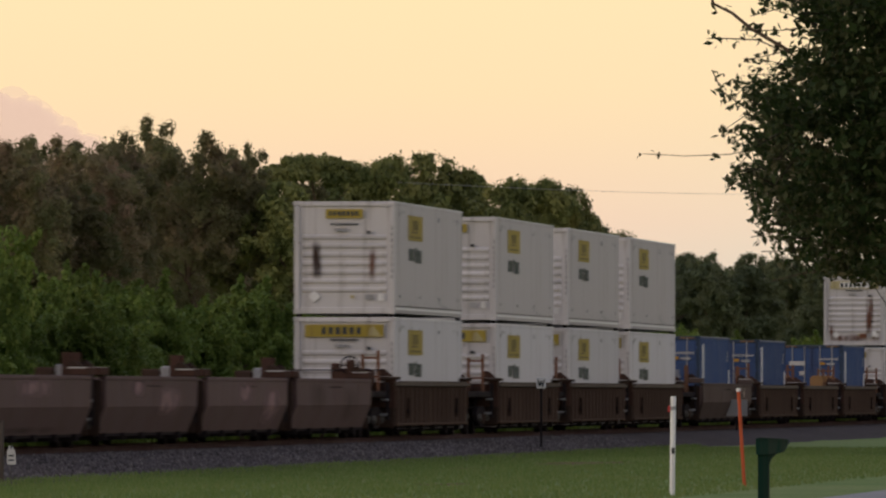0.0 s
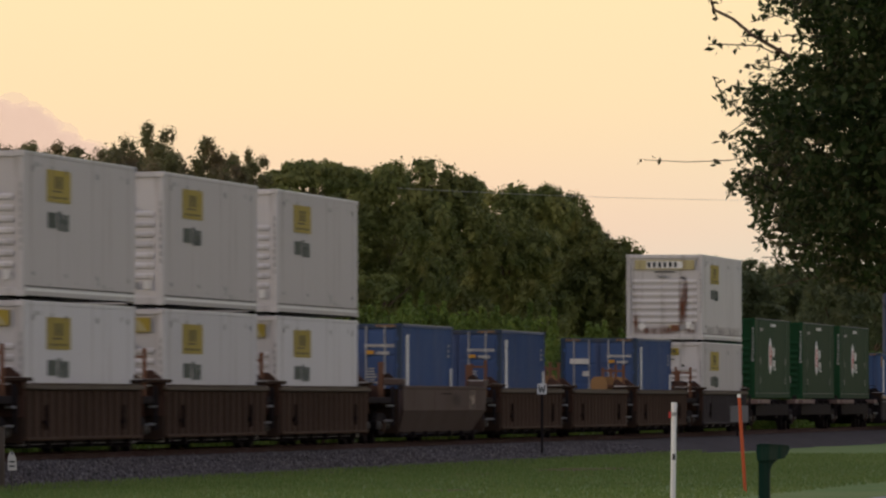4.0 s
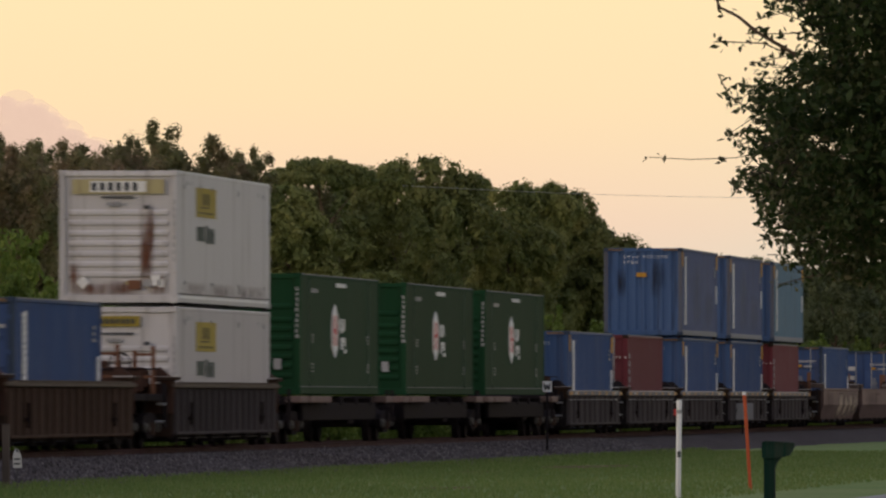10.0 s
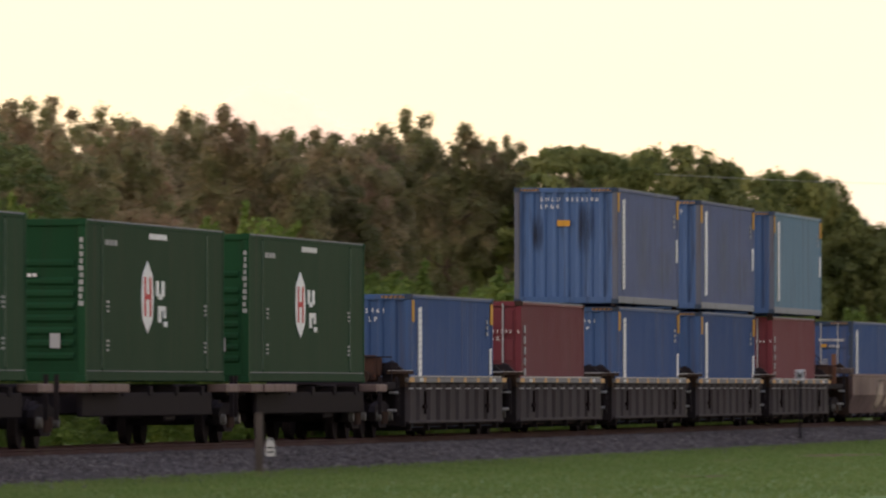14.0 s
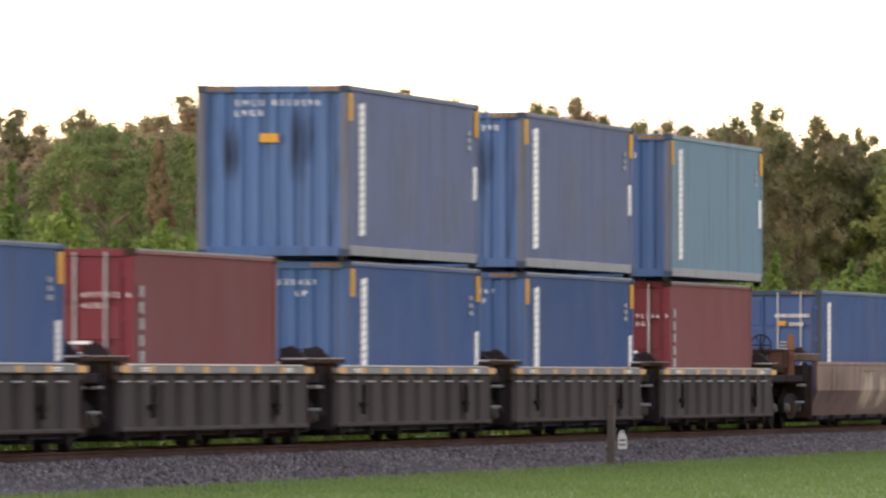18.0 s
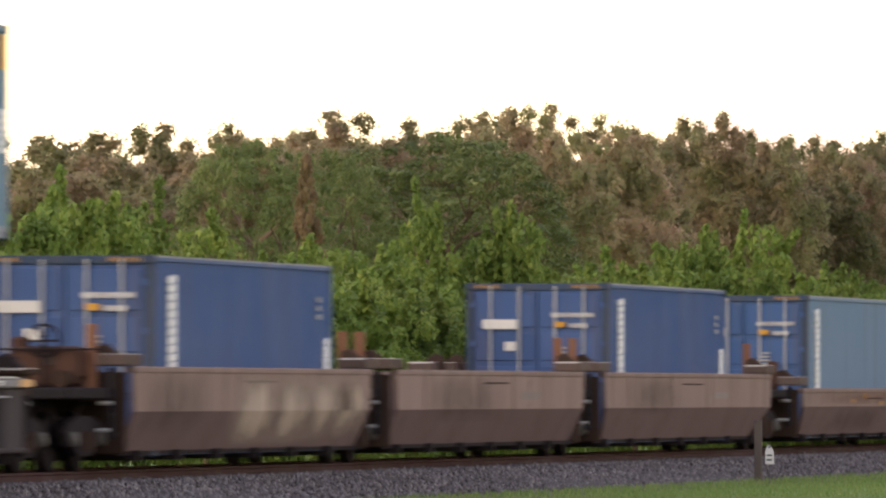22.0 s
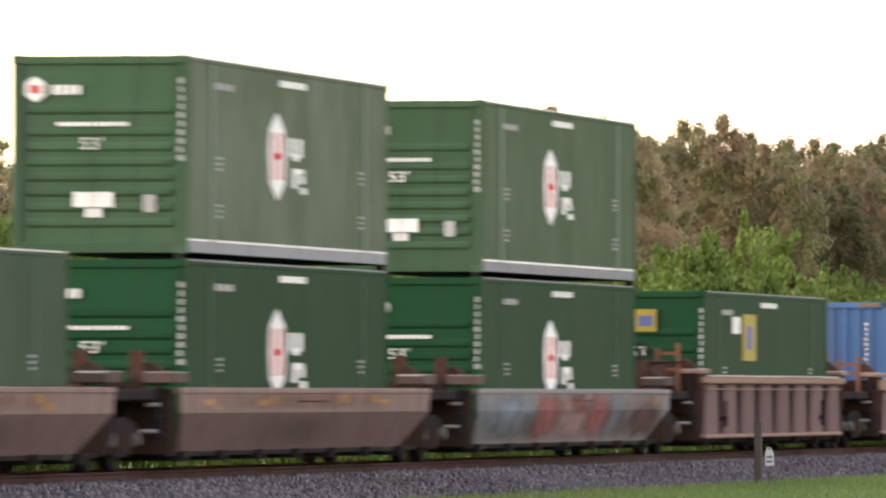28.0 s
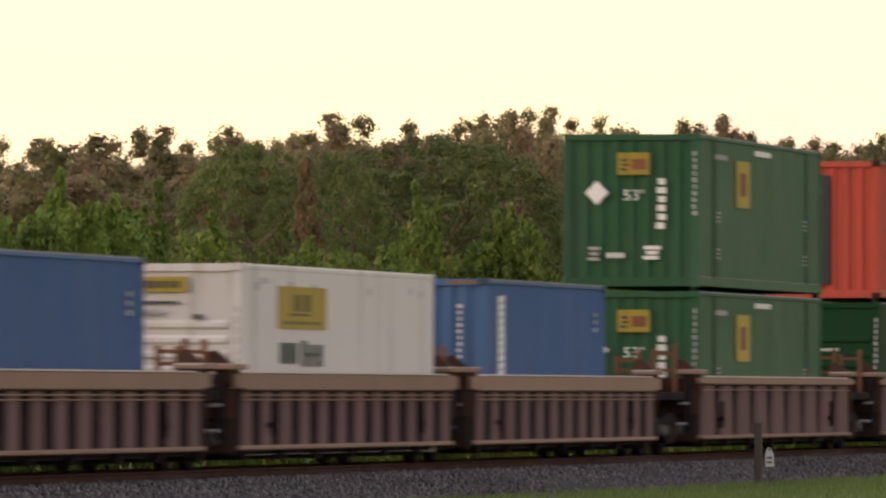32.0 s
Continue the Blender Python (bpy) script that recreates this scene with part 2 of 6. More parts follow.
M = dict(
    rust_dark=stain_mat("dark_rust_on_end", (0.045, 0.025, 0.018), "X", 1.5),
    soot_end=stain_mat("soot_on_end", (0.03, 0.028, 0.03), "X", 0.7),
    rust_soft=stain_mat("rust_on_end", (0.15, 0.062, 0.035), "X", 1.0),
    rust_side=stain_mat("rust_on_side", (0.17, 0.085, 0.055), "Y", 0.5, (2.0, 2.5)),
    grime_side=stain_mat("grime_on_side", (0.06, 0.048, 0.045), "Y", 0.4, (1.2, 1.2)),
    dust_side=stain_mat("dust_on_side", (0.22, 0.24, 0.30), "Y", 0.45, (1.5, 0.8)),
    pale_side=stain_mat("bleached_on_side", (0.36, 0.29, 0.24), "Y", 1.25, (1.3, 0.7)),
    wash_red=stain_mat("dusty_red_wash", (0.30, 0.11, 0.105), "Y", 1.5, (1.4, 1.6)),
    wash_pink=stain_mat("dusty_pink_wash", (0.27, 0.18, 0.18), "Y", 1.5, (1.4, 1.6)),
    wash_blue=stain_mat("dusty_blue_wash", (0.19, 0.225, 0.27), "Y", 1.3, (1.4, 1.2)),
    wash_plum=stain_mat("plum_wash", (0.095, 0.06, 0.06), "Y", 1.4, (1.0, 1.2)),
    chord_coal=paint("dull_grey_chord", (0.175, 0.172, 0.185), 0.5, 0.6, spec=0.02),
    white=paint("white_paint", (0.54, 0.525, 0.535), 0.45, 0.42, rust=0.15, fade=0.0),
    white_soiled=paint("greyed_white_paint", (0.455, 0.435, 0.448), 0.45, 0.55, soil=(0.21, 0.175, 0.17), rust=0.15, fade=0.0),
    white_cool=paint("cool_white_paint", (0.52, 0.515, 0.55), 0.45, 0.45, soil=(0.2, 0.18, 0.17), rust=0.12, fade=0.0),
    white_mark=paint("white_marking", (0.72, 0.72, 0.72), 0.5, 0.2, fade=0.0),
    yellow=paint("yellow_panel", (0.33, 0.255, 0.05), 0.5, 0.65),
    olive_mark=paint("dark_olive_marking", (0.105, 0.085, 0.028), 0.5, 0.3),
    sign_worn=paint("worn_yellow_sign", (0.40, 0.35, 0.19), 0.5, 0.7),
    orange=paint("orange_plate", (0.47, 0.25, 0.045), 0.5, 0.3, fade=0.0),
    dark_mark=paint("dark_marking", (0.05, 0.055, 0.06), 0.5, 0.2, fade=0.0),
    green_mark=paint("dark_green_marking", (0.045, 0.062, 0.058), 0.5, 0.2),
    red_mark=paint("red_marking", (0.45, 0.05, 0.05), 0.5, 0.2),
    navy_mark=paint("navy_marking", (0.10, 0.12, 0.26), 0.5, 0.2),
    blue_faded=paint("faded_blue_paint", (0.118, 0.138, 0.228), 0.55, 0.45, rust=0.1),
    blue_end=paint("blue_paint", (0.042, 0.088, 0.205), 0.5, 0.4, rust=0.1),
    blue_streaked=paint("rust_streaked_blue_paint", (0.060, 0.112, 0.245), 0.5, 0.78, soil=(0.03, 0.03, 0.035), rust=0.1),
    green_rail=paint("pale_green_rail", (0.11, 0.15, 0.115), 0.5, 0.3),
    chord_brown=paint("dull_brown_grey_chord", (0.105, 0.084, 0.070), 0.6, 0.6, spec=0.02),
    lip=paint("pale_lip", (0.50, 0.49, 0.48), 0.4, 0.3),
    # two near-black tones that hold the shade between the ribs
    recess=paint("near_black_brown", (0.014, 0.0095, 0.0105), 0.7, 0.4, soil=(0.010, 0.008, 0.008), fade=0.0, spec=0.004),
    brown_deep=paint("rib_gap_shade_brown", (0.013, 0.009, 0.008), 0.65, 0.5, soil=(0.012, 0.009, 0.008), fade=0.0, spec=0.004),
    gear_rust=paint("rusty_dark_steel", (0.070, 0.040, 0.032), 0.7, 0.7, soil=(0.035, 0.022, 0.018), rust=0.3, fade=0.0, spec=0.006),
    orange_faded=paint("faded_orange_patch", (0.50, 0.30, 0.13), 0.6, 0.5),
    rust_streak=paint("rust_brown_streak", (0.20, 0.085, 0.05), 0.7, 0.5),
    orange_dust=paint("dusty_orange_patch", (0.30, 0.17, 0.075), 0.7, 0.7),
    plum_pale=paint("faded_plum_patch", (0.18, 0.145, 0.14), 0.6, 0.9),
    chord_tan=paint("pale_tan_chord", (0.245, 0.16, 0.125), 0.6, 0.4),
    gear=paint("grimy_brown_steel", (0.042, 0.028, 0.023), 0.6, 0.5, soil=(0.05, 0.035, 0.028), fade=0.0, spec=0.004),
    blue_deep=paint("deep_blue_paint", (0.040, 0.077, 0.190), 0.45, 0.35, fade=0.05),
    blue_light=paint("light_blue_paint", (0.058, 0.122, 0.265), 0.5, 0.35),
    blue_grey=paint("grey_blue_paint", (0.125, 0.19, 0.275), 0.5, 0.4),
    blue_frame=paint("dark_blue_frame_paint", (0.03, 0.048, 0.085), 0.5, 0.4),
    post_wear=paint("scuffed_grey_blue_post", (0.105, 0.115, 0.155), 0.6, 0.7),
    rail_wear=paint("worn_pale_rail", (0.20, 0.21, 0.24), 0.5, 0.8),
    teal=paint("teal_blue_paint", (0.165, 0.25, 0.325), 0.55, 0.45),
    maroon=paint("maroon_paint", (0.158, 0.057, 0.064), 0.5, 0.3, fade=0.04),
    maroon_end=paint("dark_maroon_paint", (0.128, 0.025, 0.034), 0.5, 0.3, fade=0.03),
    green=paint("green_paint", (0.006, 0.037, 0.018), 0.45, 0.2, soil=(0.035, 0.04, 0.028), fade=0.01, spec=0.012),
    green_end=paint("bright_green_paint", (0.014, 0.052, 0.024), 0.45, 0.15, soil=(0.03, 0.035, 0.025), fade=0.006, spec=0.02),
    green_worn=paint("worn_green_paint", (0.030, 0.095, 0.050), 0.5, 0.35, soil=(0.05, 0.06, 0.04), fade=0.05),
    green_dull=paint("greyed_green_paint", (0.026, 0.054, 0.034), 0.5, 0.6, soil=(0.06, 0.075, 0.055), fade=0.05, spec=0.02),
    green_faded=paint("sun_faded_green_paint", (0.048, 0.076, 0.045), 0.5, 0.75, soil=(0.115, 0.12, 0.09), fade=0.10, spec=0.03),
    green_half=paint("half_faded_green_paint", (0.030, 0.066, 0.033), 0.5, 0.6, soil=(0.085, 0.105, 0.065), fade=0.05, spec=0.03),
    green_faded_end=paint("dull_green_end_paint", (0.045, 0.088, 0.050), 0.5, 0.5, soil=(0.03, 0.035, 0.028), spec=0.02),
    red=paint("red_paint", (0.46, 0.08, 0.055), 0.5, 0.35),
    tan=paint("tan_brown_paint", (0.185, 0.128, 0.116), 0.6, 1.0),
    # lower plates: plum tone, darkened further for the shade of their inward lean
    tan_low=paint("shaded_plum_tan_paint", (0.115, 0.078, 0.078), 0.6, 0.9, soil=(0.075, 0.055, 0.055), spec=0.015),
    tan_dark=paint("soiled_tan_paint", (0.080, 0.056, 0.050), 0.6, 0.6, spec=0.015),
    plum=paint("plum_brown_paint", (0.115, 0.076, 0.074), 0.6, 0.95, spec=0.02),
    grey_car=paint("weathered_grey_paint", (0.18, 0.17, 0.173), 0.6, 0.5),
    coal=paint("grey_black_paint", (0.042, 0.0355, 0.039), 0.6, 0.9, soil=(0.080, 0.058, 0.058), spec=0.012),
    chord=paint("grey_top_chord", (0.33, 0.33, 0.34), 0.5, 0.4),
    brown=paint("brown_paint", (0.056, 0.034, 0.025), 0.6, 0.9, soil=(0.10, 0.060, 0.042), spec=0.006),
    rib_brown=paint("rosy_brown_paint", (0.124, 0.080, 0.082), 0.6, 0.75, spec=0.02),
    rust=paint("rusty_steel", (0.16, 0.075, 0.045), 0.75, 0.5, spec=0.02),
    black=paint("oily_black_steel", (0.022, 0.0185, 0.021), 0.55, 0.3, soil=(0.03, 0.023, 0.022), fade=0.0, spec=0.004),
    steel=paint("worn_steel", (0.10, 0.095, 0.09), 0.45, 0.4, spec=0.02),
    rail=paint("rusty_rail", (0.062, 0.035, 0.036), 0.6, 0.5, spec=0.01),
    bark=paint("bark", (0.12, 0.085, 0.06), 0.9, 0.5),
    twig=paint("dark_twig_bark", (0.035, 0.028, 0.022), 0.9, 0.4),
    wood=paint("weathered_post_wood", (0.085, 0.07, 0.062), 0.85, 0.6),
    tie=paint("creosoted_wood", (0.06, 0.045, 0.035), 0.9, 0.5, spec=0.004),
    plastic_white=paint("white_plastic", (0.75, 0.75, 0.77), 0.4, 0.15, fade=0.0),
    plastic_orange=paint("orange_plastic", (0.46, 0.095, 0.04), 0.5, 0.2, fade=0.03),
    mailbox_green=paint("dark_green_plastic", (0.007, 0.028, 0.021), 0.5, 0.15, fade=0.0),
    stone=ground_mat("ballast_stone", ((0.055, 0.046, 0.048), (0.075, 0.064, 0.066), (0.027, 0.023, 0.024)), 1.3, 12.0, 0.7),
    grass=ground_mat("lawn", ((0.138, 0.215, 0.068), (0.20, 0.25, 0.095), (0.095, 0.148, 0.05)), 0.16, 5.0, 0.6),
    dirt=ground_mat("bare_earth", ((0.16, 0.10, 0.06), (0.13, 0.10, 0.05), (0.08, 0.10, 0.03)), 0.8, 6.0, 0.6),
    asphalt=ground_mat("pale_asphalt", ((0.28, 0.28, 0.29), (0.24, 0.24, 0.25), (0.32, 0.32, 0.32)), 0.5, 20.0, 0.3),
    leaf_dark=leaf_mat("dark_foliage", [(0.125, 0.142, 0.057), (0.185, 0.172, 0.085), (0.275, 0.19, 0.125)], 0.55, 0.28),
    # paler copy of the dark foliage: veiling sky glare put into the colour
    leaf_glare=leaf_mat("glare_lit_foliage", [(0.18, 0.205, 0.085), (0.28, 0.238, 0.132), (0.415, 0.275, 0.20)], 0.6, 0.28),
    leaf_olive=leaf_mat("olive_foliage", [(0.085, 0.112, 0.038), (0.163, 0.182, 0.058), (0.275, 0.265, 0.09)], 0.36, 0.25),
    # greyer, low-contrast foliage: distance haze put into the colour
    leaf_haze=leaf_mat("hazy_far_foliage", [(0.075, 0.098, 0.05), (0.105, 0.125, 0.06), (0.145, 0.155, 0.08)], 0.36, 0.2),
    leaf_pine=leaf_mat("pine_foliage", [(0.075, 0.105, 0.033), (0.125, 0.158, 0.05), (0.215, 0.235, 0.085)], 0.33, 0.35),
    leaf_bright=leaf_mat("bright_shrub_foliage", [(0.075, 0.125, 0.024), (0.14, 0.20, 0.042), (0.24, 0.275, 0.065)], 0.44),
    leaf_rust=leaf_mat("withered_foliage", [(0.15, 0.14, 0.06), (0.20, 0.15, 0.08), (0.26, 0.16, 0.10)], 0.4),
    leaf_oak=leaf_mat("oak_foliage", [(0.012, 0.024, 0.007), (0.032, 0.053, 0.014), (0.125, 0.112, 0.062)], 0.3, 0.55),
    blade=leaf_mat("grass_blades", [(0.125, 0.21, 0.055), (0.185, 0.26, 0.078), (0.25, 0.285, 0.11)], 0.4),
)


# ---------------------------------------------------------------- mesh helpers
def mesh_of(bm, name, material, smooth=False):
    me = bpy.data.meshes.new(name)
    bmesh.ops.recalc_face_normals(bm, faces=bm.faces)
    bm.to_mesh(me)
    bm.free()
    for mt in (material if isinstance(material, (list, tuple)) else [material]):
        me.materials.append(mt)
    if smooth:
        me.polygons.foreach_set("use_smooth", [True] * len(me.polygons))
    return me


def part(name, bm, material, parent, label="", at=None):
    ob = new(name, mesh_of(bm, name, material) if isinstance(bm, bmesh.types.BMesh) else bm)
    ob.parent = parent
    if at:
        ob.location = at
    return tagged(ob, label)


def box(bm, x0, x1, y0, y1, z0, z1, bevel=0.0):
    """A box between the given limits, its edges rounded off by bevel."""
    vs = [bm.verts.new((x, y, z)) for x in (x0, x1) for y in (y0, y1) for z in (z0, z1)]
    fs = [bm.faces.new([vs[i] for i in q]) for q in ((0, 1, 3, 2), (4, 6, 7, 5), (0, 4, 5, 1), (2, 3, 7, 6), (0, 2, 6, 4), (1, 5, 7, 3))]
    if bevel:
        bmesh.ops.bevel(bm, geom=list({e for f in fs for e in f.edges}), offset=bevel, segments=1, affect="EDGES")
    return bm


def boxes(*limits, bevel=0.0):
    bm = bmesh.new()
    for lim in limits:
        box(bm, *lim, bevel=bevel)
    return bm


def prism(bm, pts, a0, a1, axis):
    """Extrudes the outline pts (two coordinates each) from a0 to a1 along an axis."""
    def at(p, a):
        return {"x": (a, p[0], p[1]), "y": (p[0], a, p[1]), "z": (p[0], p[1], a)}[axis]
    lo, hi = [bm.verts.new(at(p, a0)) for p in pts], [bm.verts.new(at(p, a1)) for p in pts]
    bm.faces.new(lo), bm.faces.new(hi[::-1])
    for i in range(len(pts)):
        j = (i + 1) % len(pts)
        bm.faces.new((lo[i], lo[j], hi[j], hi[i]))
    return bm


def tube(bm, a, b, r0, r1=None, n=8):
    """A tapered rod from a to b."""
    a, b = Vector(a), Vector(b)
    q = (b - a).to_track_quat("Z", "Y")
    r1 = r0 if r1 is None else r1
    rings = [[bm.verts.new(c + q @ Vector((r * math.cos(2 * math.pi * i / n), r * math.sin(2 * math.pi * i / n), 0))) for i in range(n)] for c, r in ((a, r0), (b, r1))]
    for i in range(n):
        j = (i + 1) % n
        bm.faces.new((rings[0][i], rings[0][j], rings[1][j], rings[1][i]))
    bm.faces.new(rings[0][::-1]), bm.faces.new(rings[1])
    return bm


def cable(bm, pts, r, n=6):
    """One bent rod through pts."""
    pv = [Vector(p) for p in pts]
    rings = []
    for i, p in enumerate(pv):
        q = (pv[min(i + 1, len(pv) - 1)] - pv[max(i - 1, 0)]).to_track_quat("Z", "Y")
        rings.append([bm.verts.new(p + q @ Vector((r * math.cos(2 * math.pi * k / n), r * math.sin(2 * math.pi * k / n), 0))) for k in range(n)])
    for a, b in zip(rings, rings[1:]):
        for k in range(n):
            j = (k + 1) % n
            bm.faces.new((a[k], a[j], b[j], b[k]))
    return bm


def ring(bm, centre, axis, r, thick, n=16):
    """A hoop (hand wheel)."""
    c = Vector(centre)
    q = Vector(axis).to_track_quat("Z", "Y")
    pts = [c + q @ Vector((r * math.cos(2 * math.pi * i / n), r * math.sin(2 * math.pi * i / n), 0)) for i in range(n)]
    for i in range(n):
        tube(bm, pts[i], pts[(i + 1) % n], thick, n=5)
    for i in range(0, n, 4):
        tube(bm, c, pts[i], thick * 0.8, n=5)
    return bm


def corrugated(bm, u0, u1, z0, z1, pitch, depth, where, thick=0.02):
    """A sheet folded into upright trapezoid waves between u0 and u1; where(u, d, z) gives the place."""
    n = max(1, round((u1 - u0) / pitch))
    p = (u1 - u0) / n
    prof = []
    for i in range(n):
        a = u0 + i * p
        prof += [(a, 0), (a + 0.18 * p, 0), (a + 0.36 * p, -depth), (a + 0.82 * p, -depth)]
    prof.append((u1, 0))
    lo = [bm.verts.new(where(u, d, z0)) for u, d in prof]
    hi = [bm.verts.new(where(u, d, z1)) for u, d in prof]
    for i in range(len(prof) - 1):
        bm.faces.new((lo[i], lo[i + 1], hi[i + 1], hi[i]))
    return bm


def raw_mesh(name, verts, faces, material):
    """A mesh from arrays of places and of four-cornered (or three-cornered) faces."""
    me = bpy.data.meshes.new(name)
    k = faces.shape[1]
    me.vertices.add(len(verts))
    me.vertices.foreach_set("co", np.ascontiguousarray(verts, dtype=np.float32).ravel())
    me.loops.add(faces.size)
    me.loops.foreach_set("vertex_index", np.ascontiguousarray(faces, dtype=np.int32).ravel())
    me.polygons.add(len(faces))
    me.polygons.foreach_set("loop_start", np.arange(0, faces.size, k, dtype=np.int32))
    me.update(calc_edges=True)
    me.materials.append(material)
    return me


def text_part(body, height, where, parent, material, name="lettering", spread=1.0):
    """Letters as a thin mesh; where: the pose of the text's lower left corner, letters in its xy plane."""
    cu = bpy.data.curves.new(name, "FONT")
    cu.body, cu.size, cu.extrude, cu.space_character = body, height * 1.4, 0.003, spread
    tmp = bpy.data.objects.new(name, cu)
    scene.collection.objects.link(tmp)
    me = bpy.data.meshes.new_from_object(tmp.evaluated_get(bpy.context.evaluated_depsgraph_get()))
    bpy.data.objects.remove(tmp)
    me.materials.clear()
    me.materials.append(material)
    ob = new(name, me)
    ob.parent = parent
    ob.matrix_basis = where
    return tagged(ob, kind="stuff")


# ---------------------------------------------------------------- ground, line and road
BARE = ((-24.9, 256, 1.0, 7.0), (-25.6, 239, 0.5, 2.5), (-21.5, 196, 0.5, 2.5))      # x, y and half widths


def build_ground():
    bm = bmesh.new()
    vs = [bm.verts.new(p) for p in ((-3000, -1500, 0), (3000, -1500, 0), (3000, 4500, 0), (-3000, 4500, 0))]
    bm.faces.new(vs)
    tagged(new("ground", mesh_of(bm, "ground", M["grass"])), "mown green grass beside a railway line", "grass", kind="structure")
    # ballast bed: a long mound with an uneven toe
    rng = np.random.default_rng(4)
    ys = np.concatenate([np.arange(-700.0, 60.0, 8.0), np.arange(60.0, 1500.0, 0.6)])
    prof = [(4.6, -0.02), (3.6, 0.16), (2.2, 0.37), (1.5, 0.385), (-1.5, 0.385), (-2.2, 0.37), (-4.6, -0.02)]
    wob = rng.normal(0, 0.10, len(ys)) + 0.25 * np.sin(ys / 7.0) + 0.15 * np.sin(ys / 2.3)
    v = np.array([(TRACK_X + px + (w if abs(px) > 4 else 0.3 * w * (abs(px) > 3)), y, pz) for y, w in zip(ys, wob) for px, pz in prof])
    k = len(prof)
    i = np.arange(len(ys) - 1)[:, None] * k + np.arange(k - 1)[None, :]
    f = np.stack([i, i + k, i + k + 1, i + 1], -1).reshape(-1, 4)
    tagged(new("ballast", raw_mesh("ballast", v, f, M["stone"])), "grey crushed stone bed under the rails", "ballast", kind="structure")
    # loose stones on the side slope
    n = 34000
    y = 118 + 212 * rng.random(n) ** 1.3
    a = rng.random(n)
    px = 1.45 + a * 3.3
    z = np.interp(px, [1.5, 2.2, 3.6, 4.6], [0.385, 0.37, 0.16, 0.0])
    c = np.stack([TRACK_X + px, y, z], 1)
    s = rng.uniform(0.025, 0.06, n)
    base = np.array([(1, 0, 0), (-0.3, 0.9, 0), (-0.5, -0.8, 0), (0.1, 0.1, 1.0), (0.1, 0, -0.6)])
    ang = rng.random(n) * 6.28
    rot = np.stack([np.stack([np.cos(ang), -np.sin(ang), 0 * ang], 1), np.stack([np.sin(ang), np.cos(ang), 0 * ang], 1), np.stack([0 * ang, 0 * ang, 1 + 0 * ang], 1)], 1)
    pts = np.einsum("nij,kj->nki", rot, base) * s[:, None, None] * rng.uniform(0.6, 1.3, (n, 1, 3)) + c[:, None, :]
    tri = np.array([(0, 1, 3), (1, 2, 3), (2, 0, 3), (1, 0, 4), (2, 1, 4), (0, 2, 4)])
    faces = (tri[None] + 5 * np.arange(n)[:, None, None]).reshape(-1, 3)
    tagged(new("ballast_stones", raw_mesh("ballast_stones", pts.reshape(-1, 3), faces, M["stone_loose"])), "loose grey crushed stones on the slope", "stones", kind="stuff")
    # grass blades
    n = 110000
    y = 118 + 215 * rng.random(n) ** 1.4
    edge = -33.42 + 4.35
    x = edge + rng.random(n) ** 1.6 * 14.0
    for px, py, rx, ry in BARE:
        far = ((x - px) / rx) ** 2 + ((y - py) / ry) ** 2 > rng.uniform(0.5, 1.1, len(x))
        x, y = x[far], y[far]
    n = len(x)
    h = rng.uniform(0.03, 0.09, n) * np.where(x < edge + 0.6, 1.9, 1.0)
    ang = rng.random(n) * 6.28
    wv = np.stack([np.cos(ang), np.sin(ang), 0 * ang], 1) * 0.018
    lean = np.stack([rng.normal(0, 0.3, n), rng.normal(0, 0.3, n), np.ones(n)], 1) * h[:, None]
    p0 = np.stack([x, y, 0 * x], 1)
    vv = np.stack([p0 - wv, p0 + wv, p0 + lean], 1).reshape(-1, 3)
    tagged(new("grass_blades", raw_mesh("grass_blades", vv, np.arange(3 * n).reshape(-1, 3), M["blade"])), "short green grass blades and taller weeds", "grass", kind="stuff")
    # bare earth patches in the lawn
    for px, py, rx, ry in BARE:
        bm = bmesh.new()
        vs = [bm.verts.new((px + rx * math.cos(t) * (1 + 0.25 * math.sin(3 * t)), py + ry * math.sin(t) * (1 + 0.2 * math.cos(5 * t)), 0.006)) for t in np.linspace(0, 6.28, 25)[:-1]]
        bm.faces.new(vs)
        tagged(new("bare_patch", mesh_of(bm, "bare_patch", M["dirt"])), "bare brown earth worn through the grass", "earth", kind="structure")
    # road along the line
    tagged(new("road", mesh_of(boxes((-12.75, -6.2, -100, 1500, -0.05, 0.02)), "road", M["asphalt"])), "pale grey asphalt road beside the grass", "road", kind="structure")
    # rails
    for name, rx in (("rail", 0.755), ("rail", -0.755)):
        bm = bmesh.new()
        out = [(-0.07, 0), (0.07, 0), (0.07, 0.015), (0.012, 0.035), (0.012, 0.10), (0.036, 0.115), (0.036, 0.142), (0.025, 0.15),
               (-0.025, 0.15), (-0.036, 0.142), (-0.036, 0.115), (-0.012, 0.10), (-0.012, 0.035), (-0.07, 0.015)]
        prism(bm, [(TRACK_X + rx + a, RAIL_Z - 0.15 + b) for a, b in out], -700, 1500, "y")
        tagged(new(name, mesh_of(bm, name, M["rail"])), "rusty brown steel rail on wooden ties", "rail", kind="structure")


M["stone_loose"] = leaf_mat("loose_stone", [(0.035, 0.030, 0.031), (0.075, 0.064, 0.065), (0.17, 0.148, 0.146)], 0.0, 0.8)


# ---------------------------------------------------------------- containers
# a container's own space: base centre at the origin, +x the side that faces the road, -y the leading end
def empty(name):
    return new(name)


